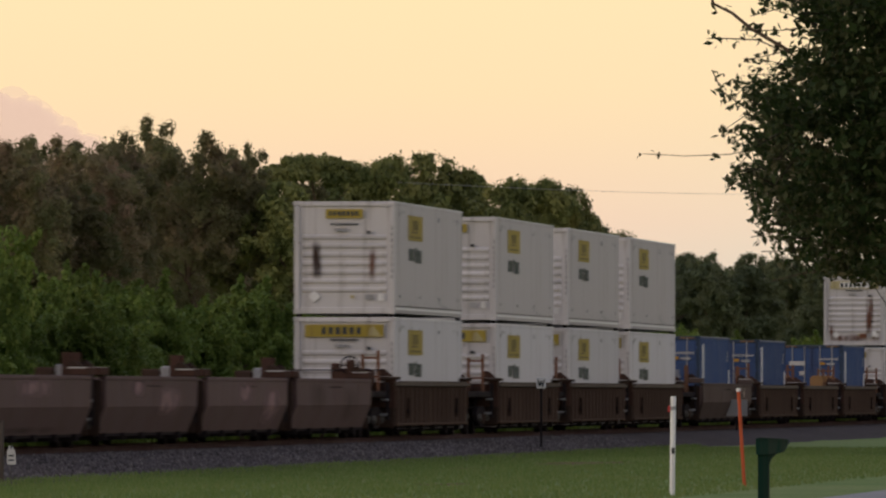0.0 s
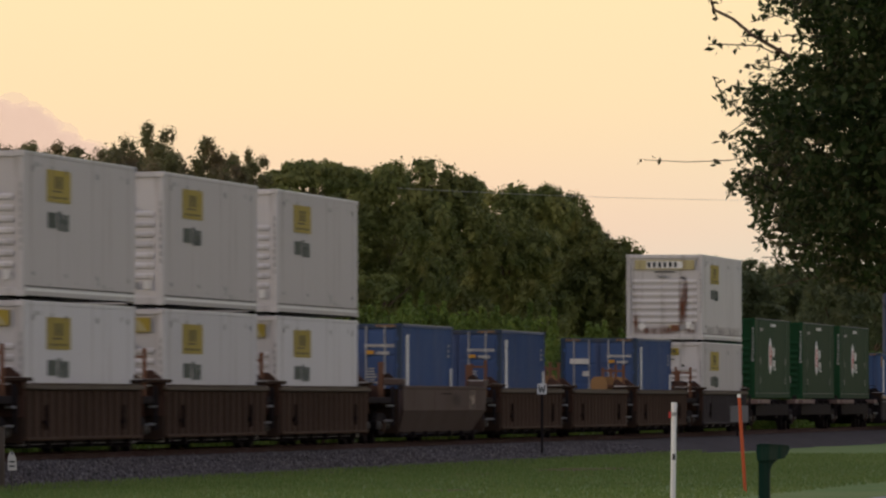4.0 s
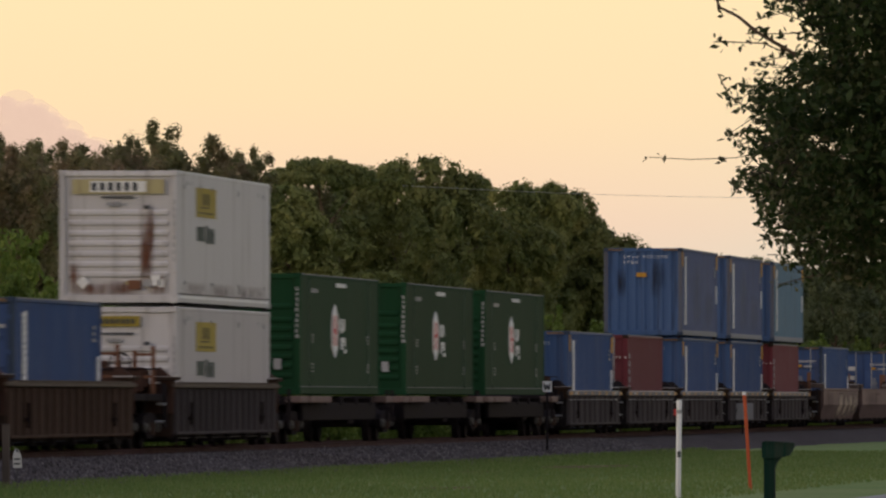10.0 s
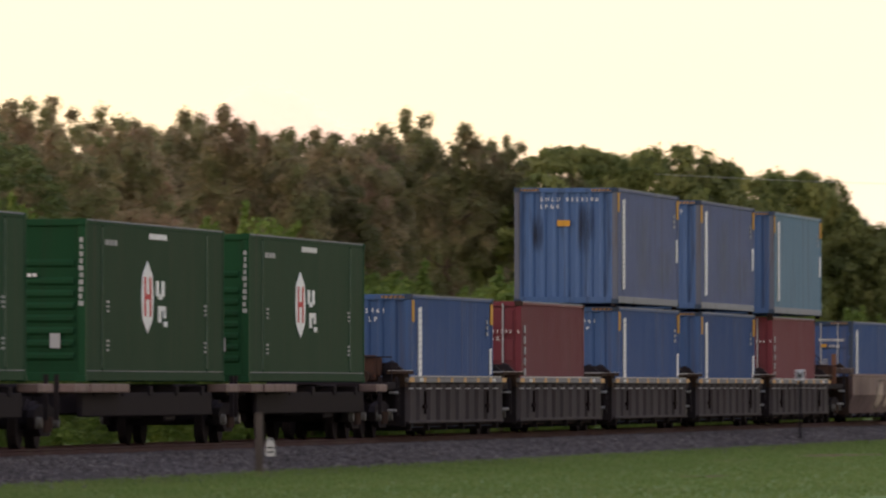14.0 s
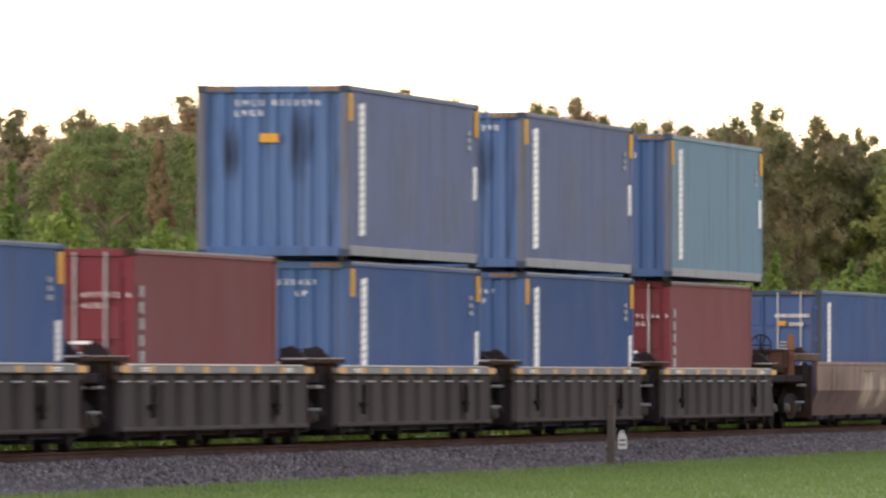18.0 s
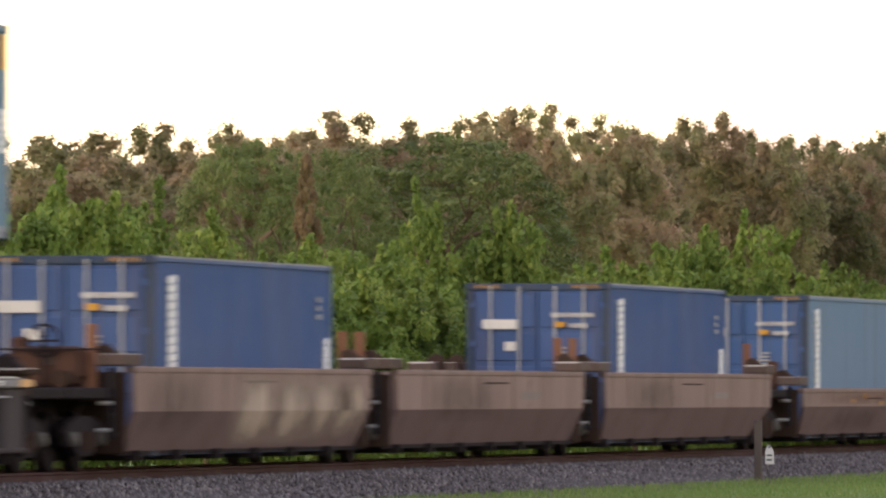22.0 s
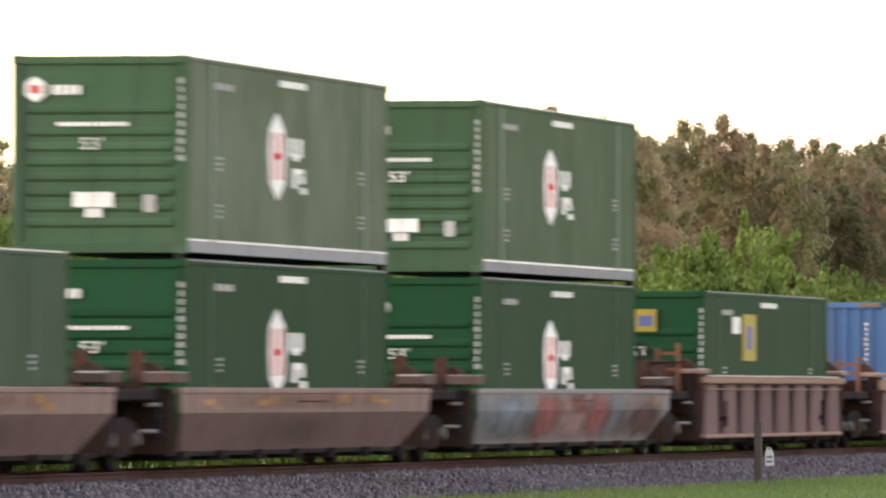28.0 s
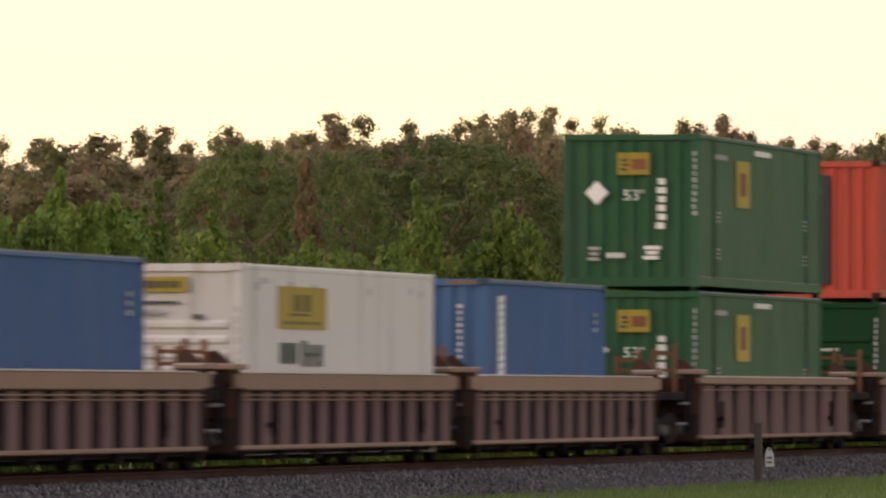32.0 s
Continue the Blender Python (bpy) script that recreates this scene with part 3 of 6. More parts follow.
def frame_parts(root, L, W, H, mat, mat_end, castings=None, rail=None, post=None):
    hw, hl = W / 2, L / 2
    for sx in (-1, 1):
        for sy in (-1, 1):
            bm = boxes((min(sx * hw, sx * (hw - 0.13)), max(sx * hw, sx * (hw - 0.13)), min(sy * hl, sy * (hl - 0.16)), max(sy * hl, sy * (hl - 0.16)), 0.12, H - 0.12), bevel=0.012)
            part("corner_post", bm, (post or mat_end) if sy < 0 else mat, root)
            for z in (0, H - 0.12):
                e = 0.012
                bm = boxes((min(sx * (hw + e), sx * (hw - 0.16)), max(sx * (hw + e), sx * (hw - 0.16)), min(sy * (hl + e), sy * (hl - 0.18)), max(sy * (hl + e), sy * (hl - 0.18)), z, z + 0.12), bevel=0.01)
                part("corner_casting", bm, castings or mat_end, root)
    for sx in (-1, 1):
        a, b = sorted((sx * (hw - 0.002), sx * (hw - 0.07)))
        part("top_rail", boxes((a, b, -hl + 0.16, hl - 0.16, H - 0.09, H - 0.01), bevel=0.01), mat, root)
        part("bottom_rail", boxes((a, b, -hl + 0.16, hl - 0.16, 0.02, 0.19), bevel=0.01), rail or mat, root)
    for sy in (-1, 1):
        a, b = sorted((sy * (hl - 0.002), sy * (hl - 0.08)))
        part("header", boxes((-hw + 0.13, hw - 0.13, a, b, H - 0.13, H - 0.01), bevel=0.01), mat_end, root)
        part("sill", boxes((-hw + 0.13, hw - 0.13, a, b, 0.01, 0.17), bevel=0.01), mat_end, root)
    part("roof", boxes((-hw + 0.06, hw - 0.06, -hl + 0.07, hl - 0.07, H - 0.05, H - 0.02)), mat, root)
    part("floor", boxes((-hw + 0.06, hw - 0.06, -hl + 0.07, hl - 0.07, 0.10, 0.15)), M["black"], root)


def side_sheets(root, L, W, H, mat, pitch, depth):
    hw, hl = W / 2, L / 2
    for sx in (1, -1):
        bm = corrugated(bmesh.new(), -hl + 0.15, hl - 0.15, 0.17, H - 0.08, pitch, depth, lambda u, d, z: (sx * (hw - 0.018 + d), u, z))
        part("side_panel", bm, mat, root)


def end_sheet(root, L, W, H, mat, pitch=0.28, depth=0.045, sy=-1):
    hw, hl = W / 2, L / 2
    bm = corrugated(bmesh.new(), -hw + 0.12, hw - 0.12, 0.16, H - 0.12, pitch, depth, lambda u, d, z: (u, sy * (hl - 0.02 + d), z))
    part("end_panel", bm, mat, root)


def header_plates(root, L, W, H):
    """Faded orange plates with dark slashes on the leading header."""
    hw, hl = W / 2, L / 2
    for u0, u1 in ((-hw + 0.16, -hw + 0.62), (hw - 0.66, hw - 0.16)):
        mark(root, "end", u0, u1, H - 0.095, H - 0.035, M["orange_dust"], L, W, "header_plate", "faded orange plate on the header", 0.006)
        bm = bmesh.new()
        for k in range(5):
            x = u0 + (u1 - u0) * (k + 0.25) / 5
            prism(bm, [(x, H - 0.093), (x + 0.04, H - 0.093), (x + 0.075, H - 0.037), (x + 0.035, H - 0.037)], -hl - 0.004, -hl - 0.009, "y")
        tagged(part("hazard_slash", bm, M["dark_mark"], root, "dark slashes across the orange plate"), "dark slashes across the orange plate", kind="stuff")


def door_end(root, L, W, H, mat, rod, placards=True):
    """Two door leaves with four locking rods, hinges and placards, on the leading end."""
    hw, hl = W / 2, L / 2
    if mat != M["green_end"] and mat != M["maroon_end"]:
        header_plates(root, L, W, H)
    for sx in (-1, 1):
        a, b = sorted((sx * 0.012, sx * (hw - 0.135)))
        w = (b - a)
        leaf = part("door", boxes((a, b, -hl + 0.03, -hl + 0.07, 0.18, H - 0.14)), mat, root)
        for z0, z1 in ((0.26, 0.80), (0.90, 1.40), (1.50, 2.0), (2.1, H - 0.2)):
            part("door_panel", boxes((a + 0.06, b - 0.06, -hl + 0.008, -hl + 0.031, z0, z1), bevel=0.01), mat, leaf)
        for k in (0.27, 0.72):
            x = a + w * k
            part("lock_rod", tube(bmesh.new(), (x, -hl - 0.012, 0.08), (x, -hl - 0.012, H - 0.06), 0.022), rod, leaf)
            part("handle", boxes((x - 0.03, x + 0.03, -hl - 0.05, -hl - 0.03, 1.05, 1.15)), rod, leaf)
        for z in (0.45, 1.15, 1.8, 2.5):
            x = sx * (hw - 0.13)
            part("hinge", boxes((x - 0.05, x + 0.05, -hl - 0.004, -hl + 0.03, z - 0.05, z + 0.05), bevel=0.008), mat, leaf)


def mark(root, face, u0, u1, z0, z1, mat, L, W, name="marking", label="", proud=0.006):
    """A thin plate on the leading end (face "end": u is x) or on the road side (face "side": u is y)."""
    if face == "end":
        bm = boxes((u0, u1, -L / 2 - proud, -L / 2 + 0.012, z0, z1))
    else:
        bm = boxes((W / 2 - 0.012, W / 2 + proud, u0, u1, z0, z1))
    return part(name, bm, mat, root, label)


def stain(root, face, u0, u1, z0, z1, mat, L, W, label, out=0.0):
    """A thin film of soot or rust on the leading end or the road side."""
    bm = bmesh.new()
    if face == "end":
        y = -L / 2 - out
        q = ((u0, y, z0), (u1, y, z0), (u1, y, z1), (u0, y, z1))
    else:
        x = W / 2 + out
        q = ((x, u0, z0), (x, u1, z0), (x, u1, z1), (x, u0, z1))
    bm.faces.new([bm.verts.new(v) for v in q])
    return part("stain", bm, mat, root, label)


def letter_column(root, y0, y1, z0, z1, n, mat, W, proud=0.009):
    """An upright column of slanted letters on the road side, as one mesh."""
    bm = bmesh.new()
    p = (z1 - z0) / n
    for i in range(n):
        c, d, lean = z0 + p * i, z0 + p * (i + 0.84), p * 0.34
        prism(bm, [(y0, c), (y1, c + lean), (y1, d + lean), (y0, d)], W / 2 - 0.012, W / 2 + proud, "x")
    return tagged(part("lettering", bm, mat, root), kind="stuff")


def bars(root, face, u0, u1, z0, z1, n, mat, L, W, upright=False, name="lettering", proud=0.006, gap=0.3):
    """Writing too small to read: a row (or upright column) of n bars as one mesh."""
    bm = bmesh.new()
    rng = random.Random(n * 31 + int(100 * z1))
    for i in range(n):
        if upright:
            a, b = u0 + (u1 - u0) * rng.uniform(0, 0.3), u1 - (u1 - u0) * rng.uniform(0, 0.3)
            c = z0 + (z1 - z0) * i / n
            d = c + (z1 - z0) / n * (1 - gap)
        else:
            c, d = (z0 + (z1 - z0) * rng.choice((0, 0, 0.1, 0.25)), z1 - (z1 - z0) * rng.choice((0, 0, 0.15, 0.3))) if mat == M["green_mark"] else (z0, z1)
            a = u0 + (u1 - u0) * i / n
            b = a + (u1 - u0) / n * (1 - gap)
        if face == "end":
            box(bm, a, b, -L / 2 - proud, -L / 2 + 0.012, c, d)
        else:
            box(bm, W / 2 - 0.012, W / 2 + proud, a, b, c, d)
    return tagged(part(name, bm, mat, root), kind="stuff")


def end_text(root, body, x, z, h, L, mat, out=0.012):
    return text_part(body, h, pose(x, -L / 2 - out, z, 90, 0, 0), root, mat, spread=1.75 if h < 0.11 else 1.45 if h < 0.13 else 1.2)


def ocean_container(L, W, side, end, label, doors=False, pitch=0.28, depth=0.03, lines=(), codes=True, plates=True, strip=True, placard=False):
    """Steel freight container with folded side walls; end plain or with doors."""
    H = 2.896
    root = empty("shipping_container")
    blue = side in (M["blue_deep"], M["blue_light"], M["blue_grey"])
    frame_parts(root, L, W, H, side, M["blue_frame"] if doors and blue else end, M["blue_frame"] if blue or side in (M["blue_faded"], M["teal"]) else M["gear"],
                M["rail_wear"] if side in (M["blue_faded"], M["teal"]) else None, M["post_wear"] if side in (M["blue_faded"], M["teal"]) else None)
    part("rail_edge", boxes((W / 2 - 0.03, W / 2 + 0.002, -L / 2 + 0.2, L / 2 - 0.2, H - 0.035, H - 0.004)), M["rail_wear"], root, "thin pale rail edge")
    side_sheets(root, L, W, H, side, pitch, depth)
    if doors:
        door_end(root, L, W, H, end, M["chord"])
    else:
        end_sheet(root, L, W, H, end)
        if side != M["red"]:
            header_plates(root, L, W, H)
    end_sheet(root, L, W, H, end, sy=1)
    hl, hw = L / 2, W / 2
    pr = 0.03
    if strip:   # tall column of white letters near the leading edge of the side, and the small ones by the far edge
        letter_column(root, -hl + 1.08, -hl + 1.62, 0.35, H - 0.29, 18, M["white_mark"], W)
        if side != M["blue_light"]:
            letter_column(root, hl - 0.62, hl - 0.28, 1.15, 1.75, 6, M["white_mark"], W)
        bars(root, "side", hl - 1.2, hl - 0.9, 2.05, 2.45, 3, M["chord"], L, W, True, gap=0.4, proud=pr * 0.3)
    if plates:
        for u in (-hl + 0.03, hl - 0.45):
            mark(root, "side", u, u + 0.42, H - 0.60, H - 0.13, M["orange"], L, W, "corner_plate", "orange warning plate")
    for body, x, z, h in lines:
        end_text(root, body, x, z, h, L, M["white_mark"], 0.02 if not doors else 0.03)
    if not doors and codes:
        mark(root, "end", -0.22, 0.10, 1.93, 2.08, M["orange"], L, W, "placard", "orange placard")
    if placard:
        mark(root, "end", -hw + 0.3, -hw + 0.92, 2.07, 2.24, M["lip"], L, W, "placard", "white placard", 0.03)
        mark(root, "end", -hw + 0.70, -hw + 0.90, 1.68, 1.84, M["lip"], L, W, "placard", "white placard", 0.03)
        mark(root, "end", 0.30, 0.50, 2.10, 2.2, M["orange"], L, W, "placard", "orange placard", 0.03)
        bars(root, "end", 0.26, 1.05, 2.28, 2.36, 12, M["lip"], L, W, proud=0.03, gap=0.4)
        bars(root, "end", 0.58, 0.92, 2.09, 2.17, 5, M["lip"], L, W, proud=0.03, gap=0.4)
        bars(root, "end", 0.30, 0.60, 1.35, 1.78, 6, M["chord"], L, W, proud=0.03, upright=True, gap=0.5)
    return tagged(root, label, "container", "freight containers on the train")


def domestic_frame(root, L, W, H, side, end, ribs, flush=True):
    """53-foot box: smooth sides with inset posts, leading end with level pressed ribs."""
    hw, hl = W / 2, L / 2
    frame_parts(root, L, W, H, side, end, None, M["rail_wear"] if side in (M["green_faded"], M["green_half"]) else None)
    for sx in (1, -1):
        bm = boxes((sx * (hw - 0.05) if sx > 0 else -hw + 0.01, sx * (hw - 0.01) if sx > 0 else -hw + 0.05, -hl + 0.15, hl - 0.15, 0.17, H - 0.08))
        part("side_panel", bm, side, root)
    part("end_panel", boxes((-hw + 0.12, hw - 0.12, -hl + 0.05, -hl + 0.09, 0.16, H - 0.12)), end, root)
    part("rear_panel", boxes((-hw + 0.12, hw - 0.12, hl - 0.09, hl - 0.05, 0.16, H - 0.12)), end, root)
    for z in ribs:
        bm = prism(bmesh.new(), [(-hl + 0.052, z - 0.075), (-hl + 0.008, z - 0.03), (-hl + 0.008, z + 0.03), (-hl + 0.052, z + 0.075)], -hw + 0.22, hw - 0.22, "x")
        part("rib", bm, end, root)


def white_container(top_panel="yellow", rust_runs=False, panel=(3.2, 3.3), side="white"):
    L, W, H = 16.15, 2.59, 2.896
    hl, hw = L / 2, W / 2
    root = empty("white_container")
    domestic_frame(root, L, W, H, M[side], M["white"], [0.62 + 0.225 * i for i in range(7)])
    a = (-hw + 0.28, hw - 0.28, 2.38, 2.70)
    if top_panel == "yellow":
        mark(root, "end", -0.48, 0.48, 2.46, 2.69, M["yellow"], L, W, "sign_panel", "yellow sign panel", 0.01)
        bars(root, "end", -0.40, 0.40, 2.52, 2.63, 7, M["dark_mark"], L, W, proud=0.014)
    else:
        mark(root, "end", *a, M["sign_worn"] if rust_runs else M["yellow"], L, W, "sign_panel", "worn yellow and white sign panel", 0.01)
        if rust_runs:
            mark(root, "end", -0.62, 0.62, 2.42, 2.66, M["white_mark"], L, W, "sign_plate", "white plate", 0.014)
        else:
            part("sign_wedge", prism(bmesh.new(), [(0.62, 2.40), (0.96, 2.40), (0.74, 2.67), (0.66, 2.60)], -hl - 0.015, -hl, "y"), M["sign_worn"], root, "pale wedge on the yellow panel")
        bars(root, "end", -0.58, 0.50, 2.45, 2.63, 6, M["dark_mark"], L, W, proud=0.018, gap=0.42)
    bars(root, "end", -0.36, 0.36, 2.28, 2.33, 9, M["dark_mark"], L, W, proud=0.008)
    bars(root, "end", -0.25, 0.1, 2.12, 2.2, 3, M["chord"], L, W, proud=0.045)
    mark(root, "end", 0.58, 0.68, 2.05, 2.13, M["dark_mark"], L, W, "vent", "small dark vent", 0.045)
    if rust_runs:
        for u, w, z0, z1 in ((0.62, 0.34, 0.25, 2.15), (0.60, 0.22, 0.3, 1.5), (0.70, 0.2, 0.9, 2.2), (-0.95, 0.25, 0.2, 0.9), (0.1, 0.9, 0.15, 0.5), (-0.6, 0.9, 0.15, 0.45), (0.85, 0.5, 0.15, 0.6)):
            stain(root, "end", u - w / 2, u + w / 2, z0, z1, M["rust_soft"], L, W, "brown rust run down the ribbed end", -0.004)
        for y, w in ((-7.0, 4.0), (-3.0, 5.0), (2.0, 5.5)):
            stain(root, "side", y, y + w, 0.16, 0.5, M["rust_side"], L, W, "rust creeping up from the bottom rail", -0.007)
        mark(root, "end", 0.22, 0.50, 0.30, 0.50, M["rust"], L, W, "rust_stain", "brown rust patch", 0.008)
        mark(root, "end", 0.72, 0.92, 0.38, 0.60, M["white_mark"], L, W, "placard", "white placard")
    mark(root, "end", 0.55, 0.75, 0.36, 0.5, M["chord"], L, W, "placard", "grey placard")
    mark(root, "end", 0.16, 0.26, 0.40, 0.48, M["sign_worn"], L, W, "placard", "small yellow placard")
    mark(root, "end", 0.88, 1.02, 0.34, 0.52, M["white_mark"], L, W, "placard", "white placard")
    part("diamond_frame", prism(bmesh.new(), [(-0.78, 0.30), (-0.63, 0.45), (-0.78, 0.60), (-0.93, 0.45)], -hl + 0.03, -hl - 0.004, "y"), M["white_mark"], root, "white diamond frame")
    # side: yellow square with a dark device, dark worn writing under it
    y0, yw = -hl + panel[0], panel[1]
    mark(root, "side", y0, y0 + yw, 1.93, 2.58, M["yellow"], L, W, "logo_panel", "yellow square panel")
    bars(root, "side", y0 + yw * 0.32, y0 + yw * 0.72, 2.20, 2.46, 2, M["olive_mark"], L, W, proud=0.010, gap=0.3)
    bars(root, "side", y0 + yw * 0.22, y0 + yw * 0.82, 2.13, 2.17, 1, M["olive_mark"], L, W, proud=0.010)
    bars(root, "side", y0 + yw * 0.1, y0 + yw * 0.9, 2.00, 2.05, 5, M["olive_mark"], L, W, proud=0.010)
    bars(root, "side", y0 + 0.15, y0 + yw * 0.45, 1.40, 1.72, 1, M["green_mark"], L, W, gap=0.12)
    bars(root, "side", y0 + yw * 0.48, y0 + yw * 0.98, 1.36, 1.76, 3, M["green_mark"], L, W, gap=0.35)
    bars(root, "side", y0 + yw * 0.48, y0 + yw * 0.94, 1.52, 1.60, 1, M["green_mark"], L, W, gap=0.05, proud=0.0075)
    for i in range(4):
        y = -hl + 1.2 + i * (L - 2.4) / 3
        mark(root, "side", y, y + 0.25, 0.42, 0.5, M["chord"], L, W, "fitting")
        mark(root, "side", y, y + 0.15, 2.5, 2.62, M["chord"], L, W, "fitting")
    part("rail_cap", boxes((hw - 0.01, hw + 0.012, -hl + 0.25, hl - 0.25, 0.11, 0.165)), M["white_mark"], root, "bright bare rail cap")
    part("rail_seam", boxes((hw - 0.01, hw + 0.004, -hl + 0.18, hl - 0.18, 0.195, 0.22)), M["steel"], root, "dark seam over the rail")
    part("rail_edge", boxes((hw - 0.03, hw + 0.002, -hl + 0.2, hl - 0.2, H - 0.035, H - 0.004)), M["white_mark"], root)
    rng = random.Random(9)
    for i in range(12):
        y, z = rng.uniform(-hl + 0.4, hl - 0.8), rng.choice((0.24, 0.26, 0.3, 2.55, 2.6))
        mark(root, "side", y, y + rng.uniform(0.1, 0.45), z, z + rng.uniform(0.03, 0.12), M["chord"], L, W, "scuff", "grey scuff", -0.0085)
    bars(root, "end", hw - 0.10, hw - 0.03, 0.9, 2.3, 9, M["chord"], L, W, upright=True, proud=0.004)
    return tagged(root, "", "container", "freight containers on the train")


def green_container(style="spindle", doors=False, faded=False, paint_name="green_faded"):
    L, W, H = 16.15, 2.59, 2.896
    hl, hw = L / 2, W / 2
    root = empty("green_container")
    if style == "folded":
        frame_parts(root, L, W, H, M["green_worn"], M["green_worn"])
        side_sheets(root, L, W, H, M["green_worn"], 0.4, 0.012)
        end_sheet(root, L, W, H, M["green_worn"], 0.3)
        end_sheet(root, L, W, H, M["green_worn"], sy=1)
    else:
        domestic_frame(root, L, W, H, M["green_dull"] if doors else M[paint_name] if faded else M["green"], M["green_faded_end"] if faded else M["green_end"], [] if doors else [0.45] + [0.68 + 0.22 * i for i in range(6)] + [2.1])
    if doors:
        door_end(root, L, W, H, M["green_end"], M["chord"])
        for u0, u1, z0, z1, n in ((0.15, 0.80, 2.0, 2.11, 5), (0.15, 1.0, 1.76, 1.87, 8), (-0.95, -0.45, 1.80, 1.90, 5), (0.2, 0.8, 1.22, 1.30, 6), (-0.95, -0.5, 1.22, 1.30, 5), (0.25, 0.75, 0.95, 1.02, 5), (-0.9, -0.55, 0.95, 1.02, 4), (0.5, 0.9, 2.5, 2.58, 4)):
            bars(root, "end", u0, u1, z0, z1, n, M["lip"], L, W, proud=0.03, gap=0.42)
    for y in (-hl + 1.98, hl - 1.98):     # inset lifting posts
        part("lifting_post", boxes((hw - 0.02, hw + 0.004, y - 0.13, y + 0.13, 0.18, H - 0.09)), M["green_dull"] if doors else M["green_rail"] if faded else M["green"], root)
        part("post_edge", boxes((hw - 0.01, hw + 0.007, y - 0.15, y - 0.125, 0.25, H - 0.12)), M["green_rail"], root, "pale post edge")
    part("rail_edge", boxes((hw - 0.03, hw + 0.002, -hl + 0.2, hl - 0.2, H - 0.03, H - 0.004)), M["lip"] if faded else M["rail_wear"], root, "thin pale edge of the top rail")
    part("rail_stripe", boxes((hw - 0.004, hw + 0.004, -hl + 0.2, hl - 0.2, 0.19, 0.225 if faded else 0.205)), M["white_mark"] if faded and not doors else M["rail_wear"], root, "thin pale stripe")
    for y in (-hl + 2.3, hl - 2.5):
        bars(root, "side", y, y + 0.35, 1.25, 1.5, 3, M["chord"], L, W, True, gap=0.5)
        bars(root, "side", y, y + 0.35, 0.55, 0.8, 3, M["chord"], L, W, True, gap=0.5)
    bars(root, "side", -hl + 2.2, -hl + 3.6, 2.45, 2.55, 3, M["chord"], L, W)
    bars(root, "side", -0.9, 1.2, 2.62, 2.72, 7, M["white_mark"], L, W)
    if not doors:
        bars(root, "end", hw - 0.12, hw - 0.03, 1.35, 2.6, 10, M["chord"], L, W, upright=True, proud=0.004, gap=0.32)
    if style == "spindle":
        oval = [(-1.15 + a, 1.55 + z) for a, z in ((0, -0.66), (0.58, -0.40), (0.68, 0), (0.58, 0.40), (0, 0.66), (-0.58, 0.40), (-0.68, 0), (-0.58, -0.40))]
        part("logo_spindle", prism(bmesh.new(), oval, hw - 0.012, hw + 0.006, "x"), M["white_mark"], root, "white spindle-shaped mark")
        bm = boxes(*[(hw, hw + 0.010, a, a + 0.22, 1.2, 1.92) for a in (-1.56, -0.96)], (hw, hw + 0.010, -1.56, -0.74, 1.51, 1.61))
        part("logo_stroke", bm, M["red_mark"], root, "red strokes")
        for lim in ((-0.15, 0.18, 1.58, 1.86), (0.5, 0.82, 1.58, 1.86), (0.12, 0.56, 1.52, 1.62), (0.1, 0.42, 1.10, 1.40), (0.42, 0.95, 1.30, 1.40), (0.7, 1.0, 1.18, 1.34), (0.75, 1.15, 1.02, 1.12)):
            part("logo_block", boxes((hw - 0.01, hw + 0.006, *lim)), M["white_mark"], root, "white block mark")
        if doors:
            return tagged(root, "", "container", "freight containers on the train")
        bm = prism(bmesh.new(), [(-0.95 + 0.17 * math.cos(i * math.pi / 3 + 0.52), 2.4 + 0.19 * math.sin(i * math.pi / 3 + 0.52)) for i in range(6)], -hl - 0.006, -hl + 0.06, "y")
        part("logo_badge", bm, M["white_mark"], root, "white hexagon badge")
        mark(root, "end", -1.02, -0.88, 2.34, 2.46, M["red_mark"], L, W, "logo_stroke", "red strokes", 0.01)
        bars(root, "end", -0.7, -0.25, 2.32, 2.46, 4, M["white_mark"], L, W)
        bars(root, "end", -0.62, 0.45, 1.86, 1.92, 11, M["white_mark"], L, W)
        end_text(root, "53'", -0.28, 1.52, 0.18, L, M["white_mark"], 0.012)
        bars(root, "end", -0.38, 0.22, 0.68, 0.90, 5, M["white_mark"], L, W, gap=0.12)
        bars(root, "end", -0.20, 0.06, 0.53, 0.66, 2, M["white_mark"], L, W, gap=0.2)
        mark(root, "end", 0.66, 0.84, 0.60, 0.86, M["chord"], L, W, "placard", "grey placard")
    else:
        yl = -hl + 4.75
        gold, device = (M["yellow"], M["rust_streak"]) if style == "folded" else (M["yellow"], M["navy_mark"])
        mark(root, "side", yl, yl + 1.7, 1.58, 2.48, gold, L, W, "logo_panel", "yellow upright panel")
        mark(root, "side", yl + 0.45, yl + 1.2, 1.8, 2.25, device, L, W, "logo_device", "dark mark", 0.010)
        if style == "panel":
            mark(root, "side", yl - 1.3, yl - 0.35, 2.1, 2.42, M["white_mark"], L, W, "logo_device", "white mark")
        mark(root, "end", -0.25, 0.36, 2.12, 2.54, gold, L, W, "logo_panel", "yellow panel", 0.03)
        mark(root, "end", 0.02, 0.30, 2.22, 2.42, device, L, W, "logo_device", "dark mark", 0.036)
